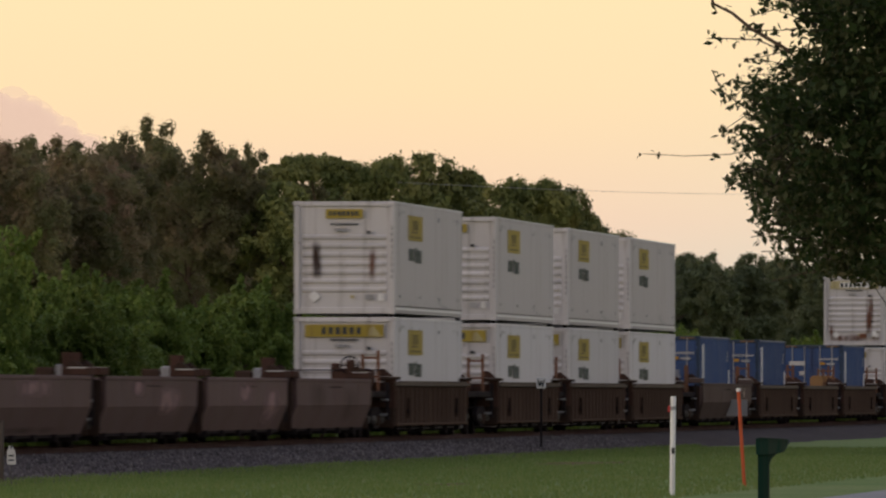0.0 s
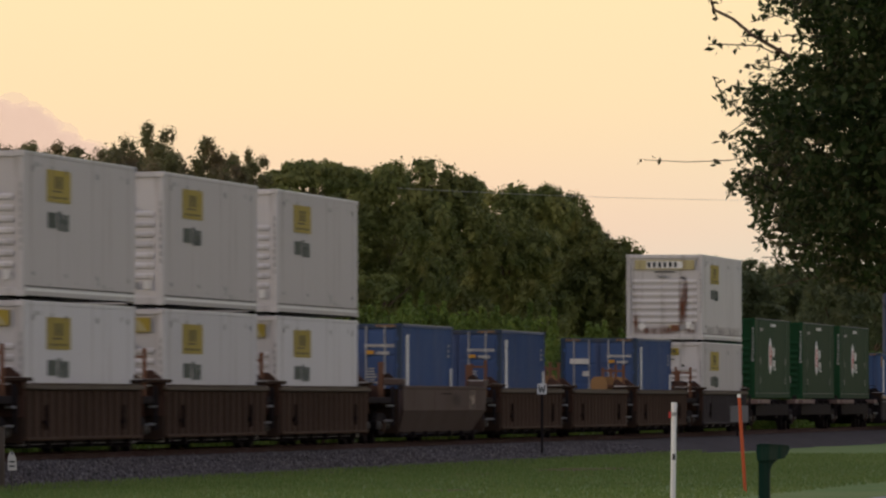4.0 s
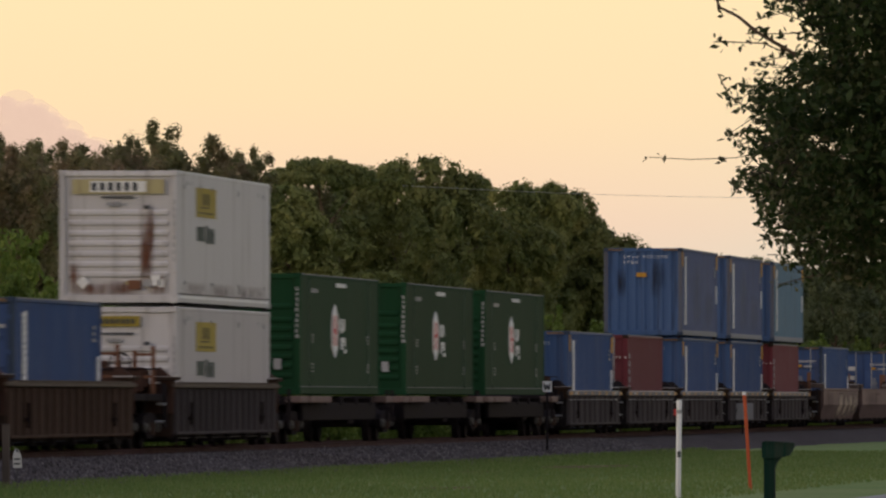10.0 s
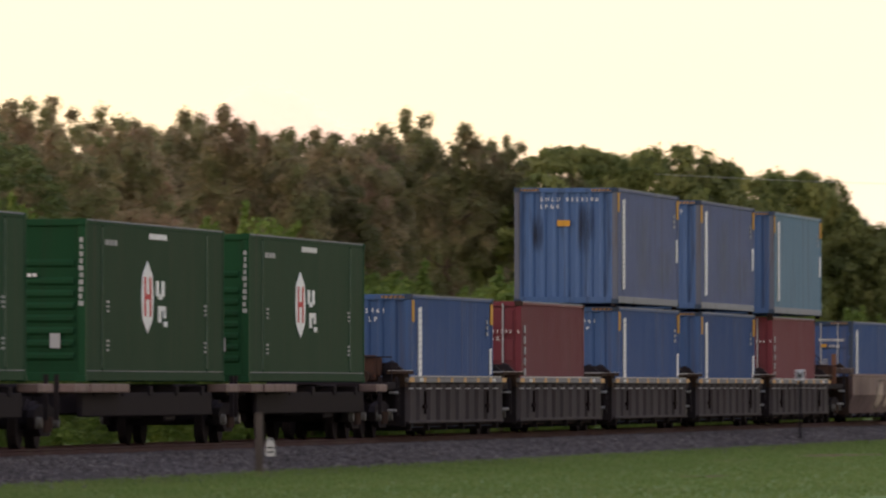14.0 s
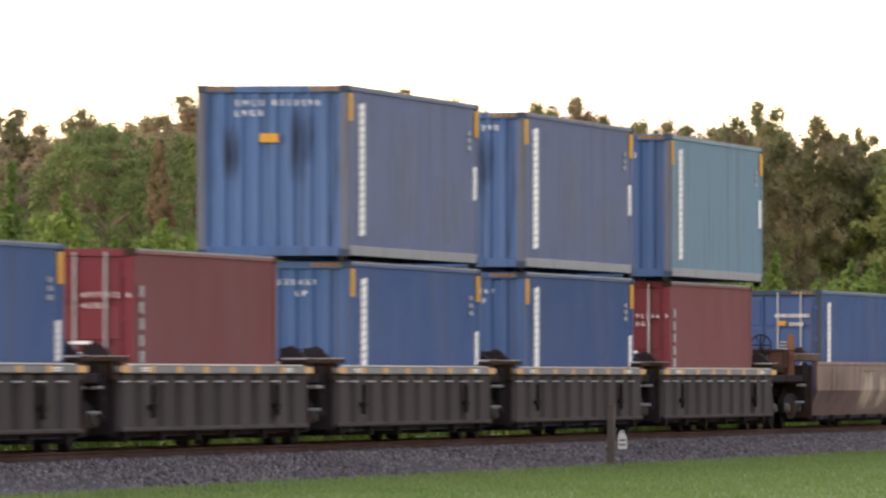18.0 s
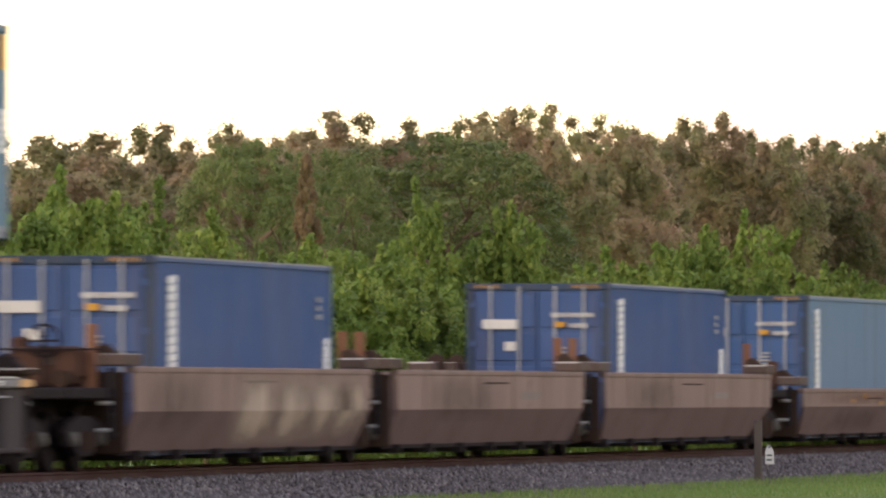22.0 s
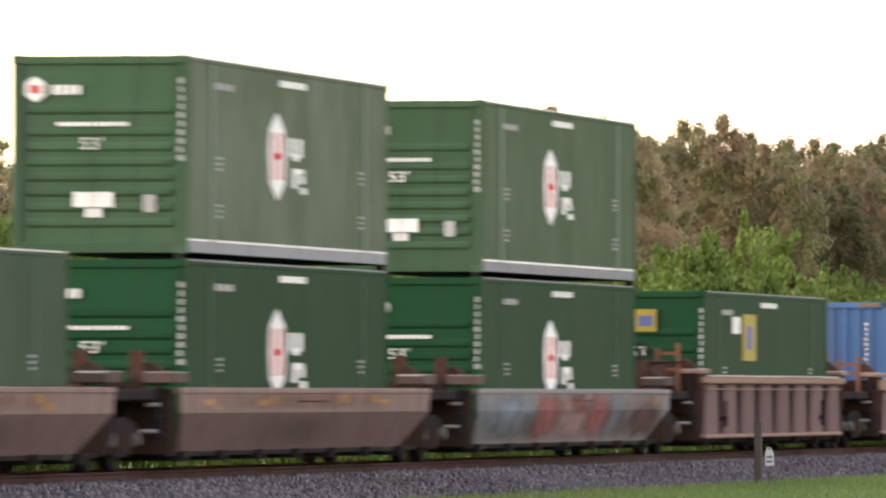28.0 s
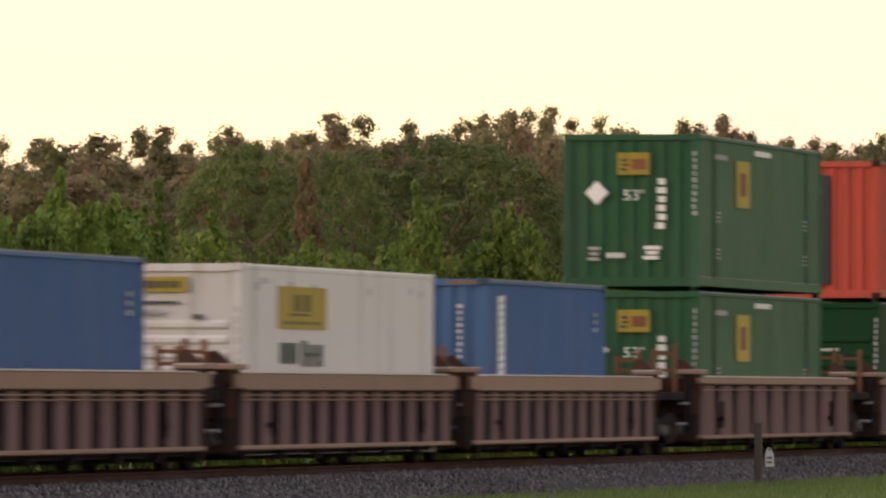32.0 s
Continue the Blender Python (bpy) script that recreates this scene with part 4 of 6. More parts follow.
        bars(root, "end", -0.20, -0.02, 2.2, 2.46, 3, M["dark_mark"], L, W, True, proud=0.036, gap=0.5)
        end_text(root, "53'", -0.14, 1.64, 0.2, L, M["white_mark"], 0.03)
        if style == "folded":
            bm = prism(bmesh.new(), [(-0.65, 1.55), (-0.43, 1.78), (-0.65, 2.01), (-0.87, 1.78)], -hl - 0.03, -hl + 0.02, "y")
            part("diamond_placard", bm, M["white_mark"], root, "white diamond placard")
            bars(root, "end", 0.48, 0.68, 1.1, 2.1, 6, M["white_mark"], L, W, True, proud=0.03)
            bars(root, "end", 0.20, 0.62, 0.52, 0.80, 3, M["white_mark"], L, W, True, proud=0.03, gap=0.25)
            bars(root, "end", -0.85, -0.55, 0.5, 0.8, 3, M["chord"], L, W, True, proud=0.03, gap=0.4)
            bars(root, "end", -0.45, -0.10, 0.55, 0.65, 3, M["white_mark"], L, W, proud=0.03)
    return tagged(root, "", "container", "freight containers on the train")


TRAIN = []      # (object, place along the line at T_REF)


def on_train(ob, s, z):
    TRAIN.append((ob, s, z))
    ob.location = (TRACK_X, s, z)
    return ob


FLOOR, STACK = RAIL_Z + 0.19, RAIL_Z + 3.16


LOCK = mesh_of(boxes((-0.06, 0.06, -0.08, 0.08, -0.076, 0.004), bevel=0.01), "twist_lock", M["black"])


def build_containers():
    def put(first, spots, labels=None):
        for i, (s, z) in enumerate(spots):
            ob = first if i == 0 else copy_thing(first, pose(0, 0, 0))
            if labels:
                ob["label"] = labels[i % len(labels)]
            on_train(ob, s, z)
            if z == STACK:
                end = max(c.location.y + c.bound_box[6][1] for c in ob.children) - 0.1
                for sx in (-1.18, 1.18):
                    for y in (-end, end):
                        part("twist_lock", LOCK, None, ob, at=(sx, y, 0))
    a = white_container("yellow", side="white_soiled")
    put(a, [(-92.4, STACK), (-67.4, STACK), (-46.8, STACK), (-26.9, STACK), (89.4, FLOOR)],
        ["white ribbed-end freight container with a yellow square panel"])
    for u, w, z0, z1 in ((-0.72, 0.26, 0.85, 1.9), (-0.70, 0.16, 0.9, 1.7), (0.72, 0.2, 0.8, 1.75)):
        stain(a, "end", u - w / 2, u + w / 2, z0, z1, M["rust_dark"] if u < 0 else M["rust_soft"], 16.15, 2.59, "dark rust run down the ribbed end", -0.004)
    b = white_container("plate", rust_runs=True)
    put(b, [(89.4, STACK)], ["rust-streaked white freight container stacked on another"])
    c = white_container("yellow", panel=(2.9, 3.9))
    put(c, [(506.9, FLOOR)], ["white ribbed-end freight container with a broad yellow panel"])
    c = white_container("plate", side="white_cool")
    put(c, [(-92.4, FLOOR), (-67.4, FLOOR), (-46.8, FLOOR), (-26.9, FLOOR)], ["white freight container with a wide yellow end sign"])
    # blue boxes with doors forward, low in the wells
    d = ocean_container(12.19, 2.44, M["blue_deep"], M["blue_deep"], "", doors=True, placard=True, plates=False)
    put(d, [(-2.4, FLOOR), (22.4, FLOOR), (64.0, FLOOR)], ["deep blue steel container with locked doors forward"])
    d = ocean_container(13.72, 2.59, M["blue_deep"], M["blue_deep"], "", doors=True, placard=True, plates=False)
    put(d, [(274.5, FLOOR), (314.8, FLOOR)], ["deep blue long steel container with locked doors forward"])
    d = ocean_container(13.72, 2.59, M["blue_light"], M["blue_deep"], "", doors=True, placard=True, plates=False)
    put(d, [(364.2, FLOOR)], ["lighter blue steel container with locked doors forward"])
    d = ocean_container(13.72, 2.59, M["blue_grey"], M["blue_end"], "", doors=True, placard=True, plates=False)
    put(d, [(339.5, FLOOR)], ["faded grey-blue steel container with locked doors forward"])
    # blue boxes, plain folded end forward
    d = ocean_container(13.72, 2.59, M["blue_deep"], M["blue_end"], "", codes=False, lines=[("0335461", -0.08, 2.49, 0.10), ("LP", 0.36, 2.30, 0.10)])
    put(d, [(175.1, FLOOR), (213.3, FLOOR), (232.2, FLOOR)], ["blue steel container with a folded end and orange corner plates"])
    d = ocean_container(13.72, 2.59, M["blue_faded"], M["blue_streaked"], "", lines=[("SMLU 8333290", -0.64, 2.55, 0.10), ("LPG0", -0.64, 2.375, 0.10)])
    for u, w, z0, z1 in ((-0.72, 0.34, 1.25, 2.25), (0.44, 0.34, 1.2, 2.55), (0.62, 0.26, 1.5, 2.45)):
        stain(d, "end", u - w / 2, u + w / 2, z0, z1, M["soot_end"], 13.72, 2.59, "dark soot run down the folded end", -0.016)
    for y, w, z0, z1 in ((-3.0, 4.2, 0.3, 2.6), (1.5, 4.5, 0.3, 1.6)):
        stain(d, "side", y, y + w, z0, z1, M["dust_side"], 13.72, 2.59, "faint pale dust on the side", -0.014)
    put(d, [(213.1, STACK), (232.1, STACK)], ["faded blue steel container with rust streaks, stacked on top"])
    d = ocean_container(13.72, 2.59, M["teal"], M["blue_end"], "", lines=[("29 1", 0.2, 2.42, 0.12)], codes=False)
    put(d, [(251.1, STACK)], ["pale teal-blue steel container stacked on top"])
    d = ocean_container(12.19, 2.44, M["blue_light"], M["blue_light"], "", codes=False, plates=False)
    bars(d, "end", 0.70, 0.79, 0.9, 2.5, 15, M["lip"], 12.19, 2.44, True, proud=0.01, gap=0.4)
    put(d, [(486.0, FLOOR), (526.6, FLOOR)], ["light blue steel container with a folded end"])
    # maroon boxes, doors forward
    d = ocean_container(12.19, 2.44, M["maroon"], M["maroon_end"], "", doors=True, plates=False, strip=False, pitch=0.28,
                        lines=[("497792 6", 0.42, 2.14, 0.085), ("45G1", 0.42, 1.98, 0.085)])
    bars(d, "side", -12.19 / 2 + 0.5, -12.19 / 2 + 0.8, 0.4, 2.4, 8, M["chord"], 12.19, 2.44, True, proud=0.01)
    bars(d, "end", 0.2, 0.7, 0.4, 1.6, 7, M["white_mark"], 12.19, 2.44, True, proud=0.03, gap=0.7)
    put(d, [(193.8, FLOOR)], ["maroon steel container with locked doors forward"])
    d = ocean_container(12.19, 2.44, M["maroon"], M["maroon_end"], "", doors=True, plates=False, strip=False,
                        lines=[("495144 9", 0.42, 2.14, 0.085), ("45G1", 0.42, 1.98, 0.085)])
    bars(d, "side", -12.19 / 2 + 0.5, -12.19 / 2 + 0.8, 0.4, 2.4, 8, M["chord"], 12.19, 2.44, True, proud=0.01)
    bars(d, "end", 0.2, 0.7, 0.4, 1.6, 7, M["white_mark"], 12.19, 2.44, True, proud=0.03, gap=0.7)
    put(d, [(250.7, FLOOR)], ["maroon steel container under a teal one"])
    # green domestic boxes
    g = green_container("spindle")
    put(g, [(111.3, RAIL_Z + 1.17), (133.6, RAIL_Z + 1.17), (152.9, RAIL_Z + 1.17), (412.9, FLOOR), (437.7, FLOOR)],
        ["dark green smooth-sided container with a white spindle mark"])
    g = green_container("spindle", faded=True)
    put(g, [(412.9, STACK)], ["sun-faded green container with a white spindle mark, stacked on top"])
    g = green_container("spindle", faded=True, paint_name="green_half")
    put(g, [(437.7, STACK)], ["partly faded green container with a white spindle mark, stacked on top"])
    g = green_container("spindle", True, faded=True)
    put(g, [(388.6, FLOOR)], ["greyed green container with locked doors forward and a white spindle mark"])
    g = green_container("panel")
    put(g, [(462.1, FLOOR)], ["dark green container with a yellow upright panel"])
    g = green_container("folded")
    put(g, [(551.2, FLOOR), (551.2, STACK)], ["green container with a folded end, yellow panel and white diamond"])
    g2 = green_container("spindle")
    put(g2, [(575.9, FLOOR)], ["dark green container under a red one"])
    d = ocean_container(16.15, 2.59, M["red"], M["red"], "", plates=False, codes=False, strip=False)
    bars(d, "end", -0.9, 0.1, 2.2, 2.3, 8, M["white_mark"], 16.15, 2.59, proud=0.02)
    mark(d, "end", -0.2, 0.25, 0.3, 2.6, M["dark_mark"], 16.15, 2.59, "soot_streak", "black soot streak", 0.012)
    put(d, [(575.9, STACK)], ["orange-red steel container with a black streak, stacked on top"])


# ---------------------------------------------------------------- rail cars
CACHE = {}


def shared(key, make, mat):
    if key not in CACHE:
        CACHE[key] = mesh_of(make(), key[0], mat)
    return CACHE[key]


def end_gear(root, y0, y1, mat, brake=False, kind="plain", pale=False, top=1.44):
    """Platform over the bogie beyond a well's end: step plates, posts, hoses, drawbar, valve gear, hand brake."""
    lo, hi = min(y0, y1), max(y0, y1)
    s = 1 if y1 > y0 else -1
    gap = hi - lo
    span = lambda a, c: (min(y0 + s * a, y0 + s * c), max(y0 + s * a, y0 + s * c))
    steel = M["gear"] if kind in ("coal", "plain") else M["gear_rust"]
    part("end_platform", boxes((-1.30, 1.30, lo, hi, 1.02, 1.18), (-0.35, 0.35, lo, hi, 0.62, 1.02), bevel=0.02), M["black"], root)
    if pale and s < 0:
        part("valve_box", boxes((0.55, 0.95, *span(0.05, 0.45), 1.44, 1.72), bevel=0.03), M["chord"], root, "pale grey valve box")
        part("bracket", boxes((0.1, 0.5, *span(0.05, 0.35), 1.4, 1.66), bevel=0.03), M["brown"], root, "brown bracket")
    part("bulkhead", boxes((-1.42, 1.42, *span(0.0, 0.12), 0.24, top - 0.06), bevel=0.015), M["black"] if kind == "coal" else M["gear"], root)
    for sx in (1, -1):
        xa, xb = sorted((sx * 1.08, sx * 1.53))
        if kind == "plain":
            plate = part("step_plate", boxes((xa, xb, *span(-0.55, 0.55), top + 0.03, top + 0.19), bevel=0.015), M["gear_rust"] if pale else M["tan_dark"], root, "brown box-edged step plate")
            part("plate_lip", boxes((xa + 0.02, xb - 0.02, *span(-0.553, 0.5), top + 0.17, top + 0.196)), M["lip"], plate, "pale worn edge")
            if sx > 0:
                dark = pale or top < 1.3
                part("end_post", boxes((0.86 if dark else 0.92, 1.06, *span(0.3, 0.42), 1.1, top + (0.5 if dark else 0.62)), bevel=0.012), M["gear_rust"] if dark else M["rust"], root, "dark upright post" if dark else "rusty upright post")
            if not pale:
                part("end_box", boxes((sx * 0.75 - 0.3, sx * 0.75 + 0.3, *span(0.14, 0.4), 0.98, top + 0.02), bevel=0.03), M["gear_rust"], root, "red-brown end box")
        else:
            plate = part("step_plate", boxes((xa, xb, *span(-0.5, 0.5), top + 0.05, top + 0.13), bevel=0.012), M["gear"] if kind in ("brown", "coal") else M["chord_tan"], root, "flat steel step plate")
            part("plate_lip", boxes((xa + 0.02, xb - 0.02, *span(-0.503, 0.45), top + 0.11, top + 0.137)), M["lip"], plate, "pale worn edge")
            part("plate_bracket", prism(bmesh.new(), [(y0 + s * -0.4, top + 0.075), (y0 + s * 0.42, top + 0.075), (y0 + s * 0.25, top - 0.22), (y0 - s * 0.2, top - 0.22)], sx * 1.2, sx * 1.44, "x"), steel, plate)
        # dark guide wedge that the box corner slides down on
        part("guide_wedge", prism(bmesh.new(), [(sx * 0.98, top + 0.02), (sx * 1.44, top + 0.02), (sx * 1.40, top + 0.14), (sx * 1.16, top + 0.34), (sx * 1.04, top + 0.30)], *span(0.02, 0.3), "y"), M["black"] if kind == "coal" else steel, root)
    bm = boxes((1.28, 1.34, *span(0.30, 0.36), 0.45, top), (1.28, 1.34, *span(0.62, 0.68), 0.45, top))
    for z in (0.52, 0.80, 1.08):
        tube(bm, (1.31, y0 + s * 0.33, z), (1.31, y0 + s * 0.65, z), 0.018, n=6)
    part("ladder", bm, M["black"], root)
    if kind in ("rosy", "deep", "brown"):
        # rusty upright frame: two posts and their cross bars
        hgt = {"deep": 0.62, "rosy": 0.50, "brown": 0.80}[kind]
        bm = boxes((1.02, 1.10, *span(0.42, 0.54), 1.15, top + hgt), (0.62, 0.70, *span(0.42, 0.54), 1.15, top + hgt - 0.1), bevel=0.012)
        box(bm, 0.62, 1.10, *span(0.45, 0.51), top + hgt - 0.22, top + hgt - 0.16)
        box(bm, 0.62, 1.10, *span(0.45, 0.51), top + 0.10, top + 0.16)
        part("end_frame", bm, M["rust"], root, "rusty upright end frame")
        part("end_plate", boxes((0.72, 1.46, *span(0.14, 0.2), 0.75, top - 0.02), bevel=0.012), steel, root, "rust-stained end plate")
    elif kind == "coal":
        part("end_column", boxes((0.95, 1.28, *span(0.15, 0.32), 0.95, top + 0.30), bevel=0.02), M["black"], root)
        part("end_shelf", boxes((0.5, 1.40, *span(0.1, 0.3), top + 0.02, top + 0.08)), M["chord"], root, "thin grey shelf plate")
    for x, z, w in ((1.26, 0.96, 0.10), (1.20, 0.58, 0.12), (0.9, 0.52, 0.08)):
        part("pipe_coupling", tube(bmesh.new(), (x - w, y0 + s * min(0.7, gap * 0.7), z), (x + w, y0 + s * min(0.7, gap * 0.7), z), 0.028, n=8), M["chord"], root, "pale pipe coupling")
    part("brake_cylinder", tube(bmesh.new(), (0.62, y0 + s * 0.2, 1.30), (0.62, y0 + s * min(0.8, gap), 1.30), 0.13, n=12), steel, root)
    if brake:
        bm = ring(bmesh.new(), (0.35, y0 + s * 0.6, 1.84), (0, 1, 0.0), 0.23, 0.02)
        tube(bm, (0.35, y0 + s * 0.62, 1.2), (0.35, y0 + s * 0.62, 1.84), 0.03)
        for a in range(3):
            tube(bm, (0.35 - 0.23 * math.cos(a * 1.05), y0 + s * 0.6, 1.84 - 0.23 * math.sin(a * 1.05)), (0.35 + 0.23 * math.cos(a * 1.05), y0 + s * 0.6, 1.84 + 0.23 * math.sin(a * 1.05)), 0.012, n=6)
        part("hand_brake", bm, M["black"], root, "hand brake wheel")
        bm = boxes((-0.05, 0.85, *span(0.15, 0.55), 1.2, 1.76), (-0.15, 0.05, *span(0.2, 0.5), 1.4, 1.9), (0.8, 0.95, *span(0.2, 0.5), 1.3, 1.72), bevel=0.04)
        part("brake_housing", bm, M["gear_rust"], root, "red-brown brake housing")
        part("housing_lid", boxes((0.3, 0.5, *span(0.55, 0.57), 1.5, 1.68)), M["tan_dark"], root)
        part("hand_rail", cable(bmesh.new(), [(-1.2, y0 + s * 0.6, 1.2), (-1.2, y0 + s * 0.6, 1.72), (1.2, y0 + s * 0.6, 1.72), (1.2, y0 + s * 0.6, 1.2)], 0.018), M["black"], root)
    hose = [(0.9, y0 + s * (0.1 + gap * t / 6), 1.15 - 0.45 * math.sin(math.pi * t / 6)) for t in range(7)]
    part("air_hose", cable(bmesh.new(), hose, 0.025), M["black"], root)


WELL = {  # top of chord, chord depth, rib spacing, rib width at foot and head, how far ribs stand out
    "coal": (1.30, 0.13, 1.62, 0.96, 0.84, 0.11), "brown": (1.42, 0.11, 1.05, 0.42, 0.38, 0.07),
    "rosy": (1.44, 0.26, 1.5, 0.66, 0.60, 0.06), "deep": (1.46, 0.14, 2.25, 1.45, 1.15, 0.09)}


def well_car(kind, L, mat, near=1.0, far=1.0, brake=False, label="", trim=None, taper=0.0, low=False):
    """One well unit: two side walls, floor, top chords, ribs and end gear."""
    root = empty("well_car")
    hl = L / 2
    top = 1.46 if kind == "plain" else WELL[kind][0]
    top = 1.19 if low else top
    for sx in (1, -1):
        between = lambda a, c: (min(sx * a, sx * c), max(sx * a, sx * c))
        if kind == "plain":
            # upright upper plate, lower plate leaning in, corners cut back
            plates = []
            for (za, xa, zb, xb, ca, cb) in ((0.84, 1.53, top, 1.53, 0.12, 0.0), (0.28, 1.31, 0.84, 1.53, 0.12 + taper, 0.12)):
                bm = bmesh.new()
                v = [bm.verts.new(p) for p in ((sx * xa, -hl + ca * 0.5, za), (sx * xa, hl - ca, za), (sx * xb, hl - cb, zb), (sx * xb, -hl + cb * 0.5, zb))]
                w = [bm.verts.new((q.co.x - sx * 0.05, q.co.y, q.co.z)) for q in v]
                bm.faces.new(v), bm.faces.new(w[::-1])
                for i in range(4):
                    j = (i + 1) % 4
                    bm.faces.new((v[i], v[j], w[j], w[i]))
                plates.append(bm)
            wall = part("side_wall", plates[0], mat, root)
            part("lower_plate", plates[1], M["tan_low"] if mat == M["tan"] else mat, root, "plum-tan lower plate with the shade of its lean painted in" if mat == M["tan"] else "")
            part("top_chord", boxes((*between(1.40, 1.545), -hl, hl, top - 0.07, top + 0.02), bevel=0.015), mat, root)
            for i in range(int(L // 2.4)):
                y = -hl + 1.2 + i * 2.4
                me = shared(("stiffener", sx, top), lambda: boxes((*between(1.30, 1.42), -0.06, 0.06, 0.62, top - 0.1)), mat)
                part("stiffener", me, mat, root, at=(0, y, 0))
            for i in range(int(L // 5)):
                y = -hl + 2.5 + i * 5
                me = shared(("weld_seam", sx, top), lambda: boxes((*between(1.53, 1.534), -0.035, 0.035, 0.86, top - 0.08)), mat)
                part("weld_seam", me, mat, wall, at=(0, y, 0))
            if sx > 0:
                part("slot", boxes((1.526, 1.533, -1.1, 1.3, top - 0.20, top - 0.175)), M["recess"], wall)
                part("stencil", boxes((1.526, 1.534, 2.6, 4.4, top - 0.46, top - 0.33)), M["plum_pale"], wall, "dull pale stencil block") if not low and mat == M["tan"] else None
                if low:
                    rng = random.Random(int(L * 100))
                    for _ in range(7):
                        y, z = rng.uniform(-hl + 0.5, hl - 1.5), rng.uniform(0.86, 1.0)
                        part("paint_patch", boxes((1.526, 1.533, y, y + rng.uniform(0.3, 0.9), z, z + rng.uniform(0.05, 0.14))), M["orange_dust"], wall, "dusty orange patch")
        else:
            _, ch, step, foot, head, d = WELL[kind]
            inner = 1.49 - d
            # wall colour near black: shade of the rib gaps put into the paint
            part("side_wall", boxes((*between(inner - 0.03, inner), -hl, hl, 0.3, top - 0.05)), M["recess"] if kind != "brown" else M["brown_deep"], root, "side wall darkened with the shade between ribs")
            part("side_sill", boxes((*between(1.36, 1.495), -hl + 0.1, hl - 0.1, 0.29, 0.36), bevel=0.015), trim or mat, root)
            chord = part("top_chord", boxes((*between(1.33, 1.52), -hl + 0.3, hl - 0.3, top - ch, top), (*between(1.34, 1.51), -hl - 0.25, hl + 0.25, top - ch * 0.9, top - 0.02), bevel=0.02),
                         M["chord_coal"] if kind == "coal" else M["chord_brown"] if kind == "brown" else trim, root)
            # the pale lip colour stands for sky glare on the chord's top edge
            part("chord_lip", boxes((*between(1.40, 1.53), -hl + 0.9, hl - 0.9, top, top + 0.022)), M["lip"] if kind != "brown" else M["chord_brown"], chord, "thin chord lip, painted sky glare where pale")
            n = round(L / step)
            zt = top - ch
            for i in range(n):
                y = -hl + (i + 0.5) * L / n
                post = (kind == "coal" and i % 4 == 1) or (kind == "rosy" and i % 4 == 2)
                wa, wb = (foot * 1.15, foot * 1.1) if post else (foot, head)
                def rib(wa=wa, wb=wb):
                    bm = bmesh.new()
                    vs = []
                    for z, x, wd in ((0.33, 1.475, wa), (zt - 0.02, 1.475, wb)):
                        vs.append([bm.verts.new((sx * q, yy, z)) for q, yy in ((inner - 0.005, -wd / 2 - d * 0.8), (x, -wd / 2), (x, wd / 2), (inner - 0.005, wd / 2 + d * 0.8))])
                    lo_, hi_ = vs
                    for a in range(3):
                        bm.faces.new((lo_[a], lo_[a + 1], hi_[a + 1], hi_[a]))
                    bm.faces.new(lo_[::-1]), bm.faces.new(hi_)
                    bmesh.ops.recalc_face_normals(bm, faces=bm.faces)
                    return bm
                part("rib", shared(("rib", kind, sx, post, mat.name), rib, mat), None, root, at=(0, y, 0))
            if sx > 0:
                for i in range(n if kind == "coal" else 0):     # short pale pipe lengths that show between the ribs
                    me = shared(("pipe_length",), lambda: tube(bmesh.new(), (1.487, -0.38, zt - 0.12), (1.487, 0.38, zt - 0.12), 0.014, n=6), M["chord"])
                    part("pipe_length", me, None, root, at=(0, -hl + (i + 1.0) * L / n if i < n - 1 else -hl + 0.35, 0))
                for z in ((zt - 0.10,) if kind == "deep" else (zt - 0.07, zt - 0.14) if kind == "rosy" else ()):
                    part("pipe", tube(bmesh.new(), (1.487, -hl + 0.3, z), (1.487, hl - 0.3, z), 0.011, n=6), M["chord_tan"], root)
                # brake rigging hung on the side
                for y in (-hl + 2.2, hl - 3.4):
                    part("brake_lever", boxes((1.48, 1.53, y, y + 0.5, 0.62, 0.70), (1.48, 1.52, y + 0.3, y + 0.42, 0.5, 1.0)), M["recess"], root)
            if kind == "coal" and sx > 0:
                k = 7
                for i in range(k + 1):
                    y = -hl - 0.1 + i * (L - 0.55) / k
                    wide = i in (0, k)
                    me = shared(("reflector", wide), lambda: boxes((1.515, 1.524, 0, 0.75 if wide else 0.42, top - 0.115, top - 0.015)), M["orange_faded"])
                    part("reflector", me, None, chord, "faded orange patch" if wide else "", at=(0, y, 0))
                for y in (-hl + 1.5, hl - 2.6):
                    part("lettering", boxes((1.515, 1.523, y, y + 0.8, top - 0.06, top - 0.035), (1.515, 1.523, y, y + 0.8, top - 0.095, top - 0.075)), M["white_mark"], chord)
    part("well_floor", boxes((-1.30, 1.30, -hl, hl, 0.22, 0.29), *[(-1.40, 1.40, y - 0.12, y + 0.12, 0.14, 0.29) for y in np.arange(-hl + 1, hl, 2.9)]), M["black"], root)
    pale = mat == M["plum"]
    end_gear(root, -hl, -hl - near, mat, brake, kind, pale, top if not low else 1.24)
    end_gear(root, hl, hl + far, mat, False, kind, pale, top if not low else 1.24)
    return tagged(root, label, "rail car", "well cars of the train")


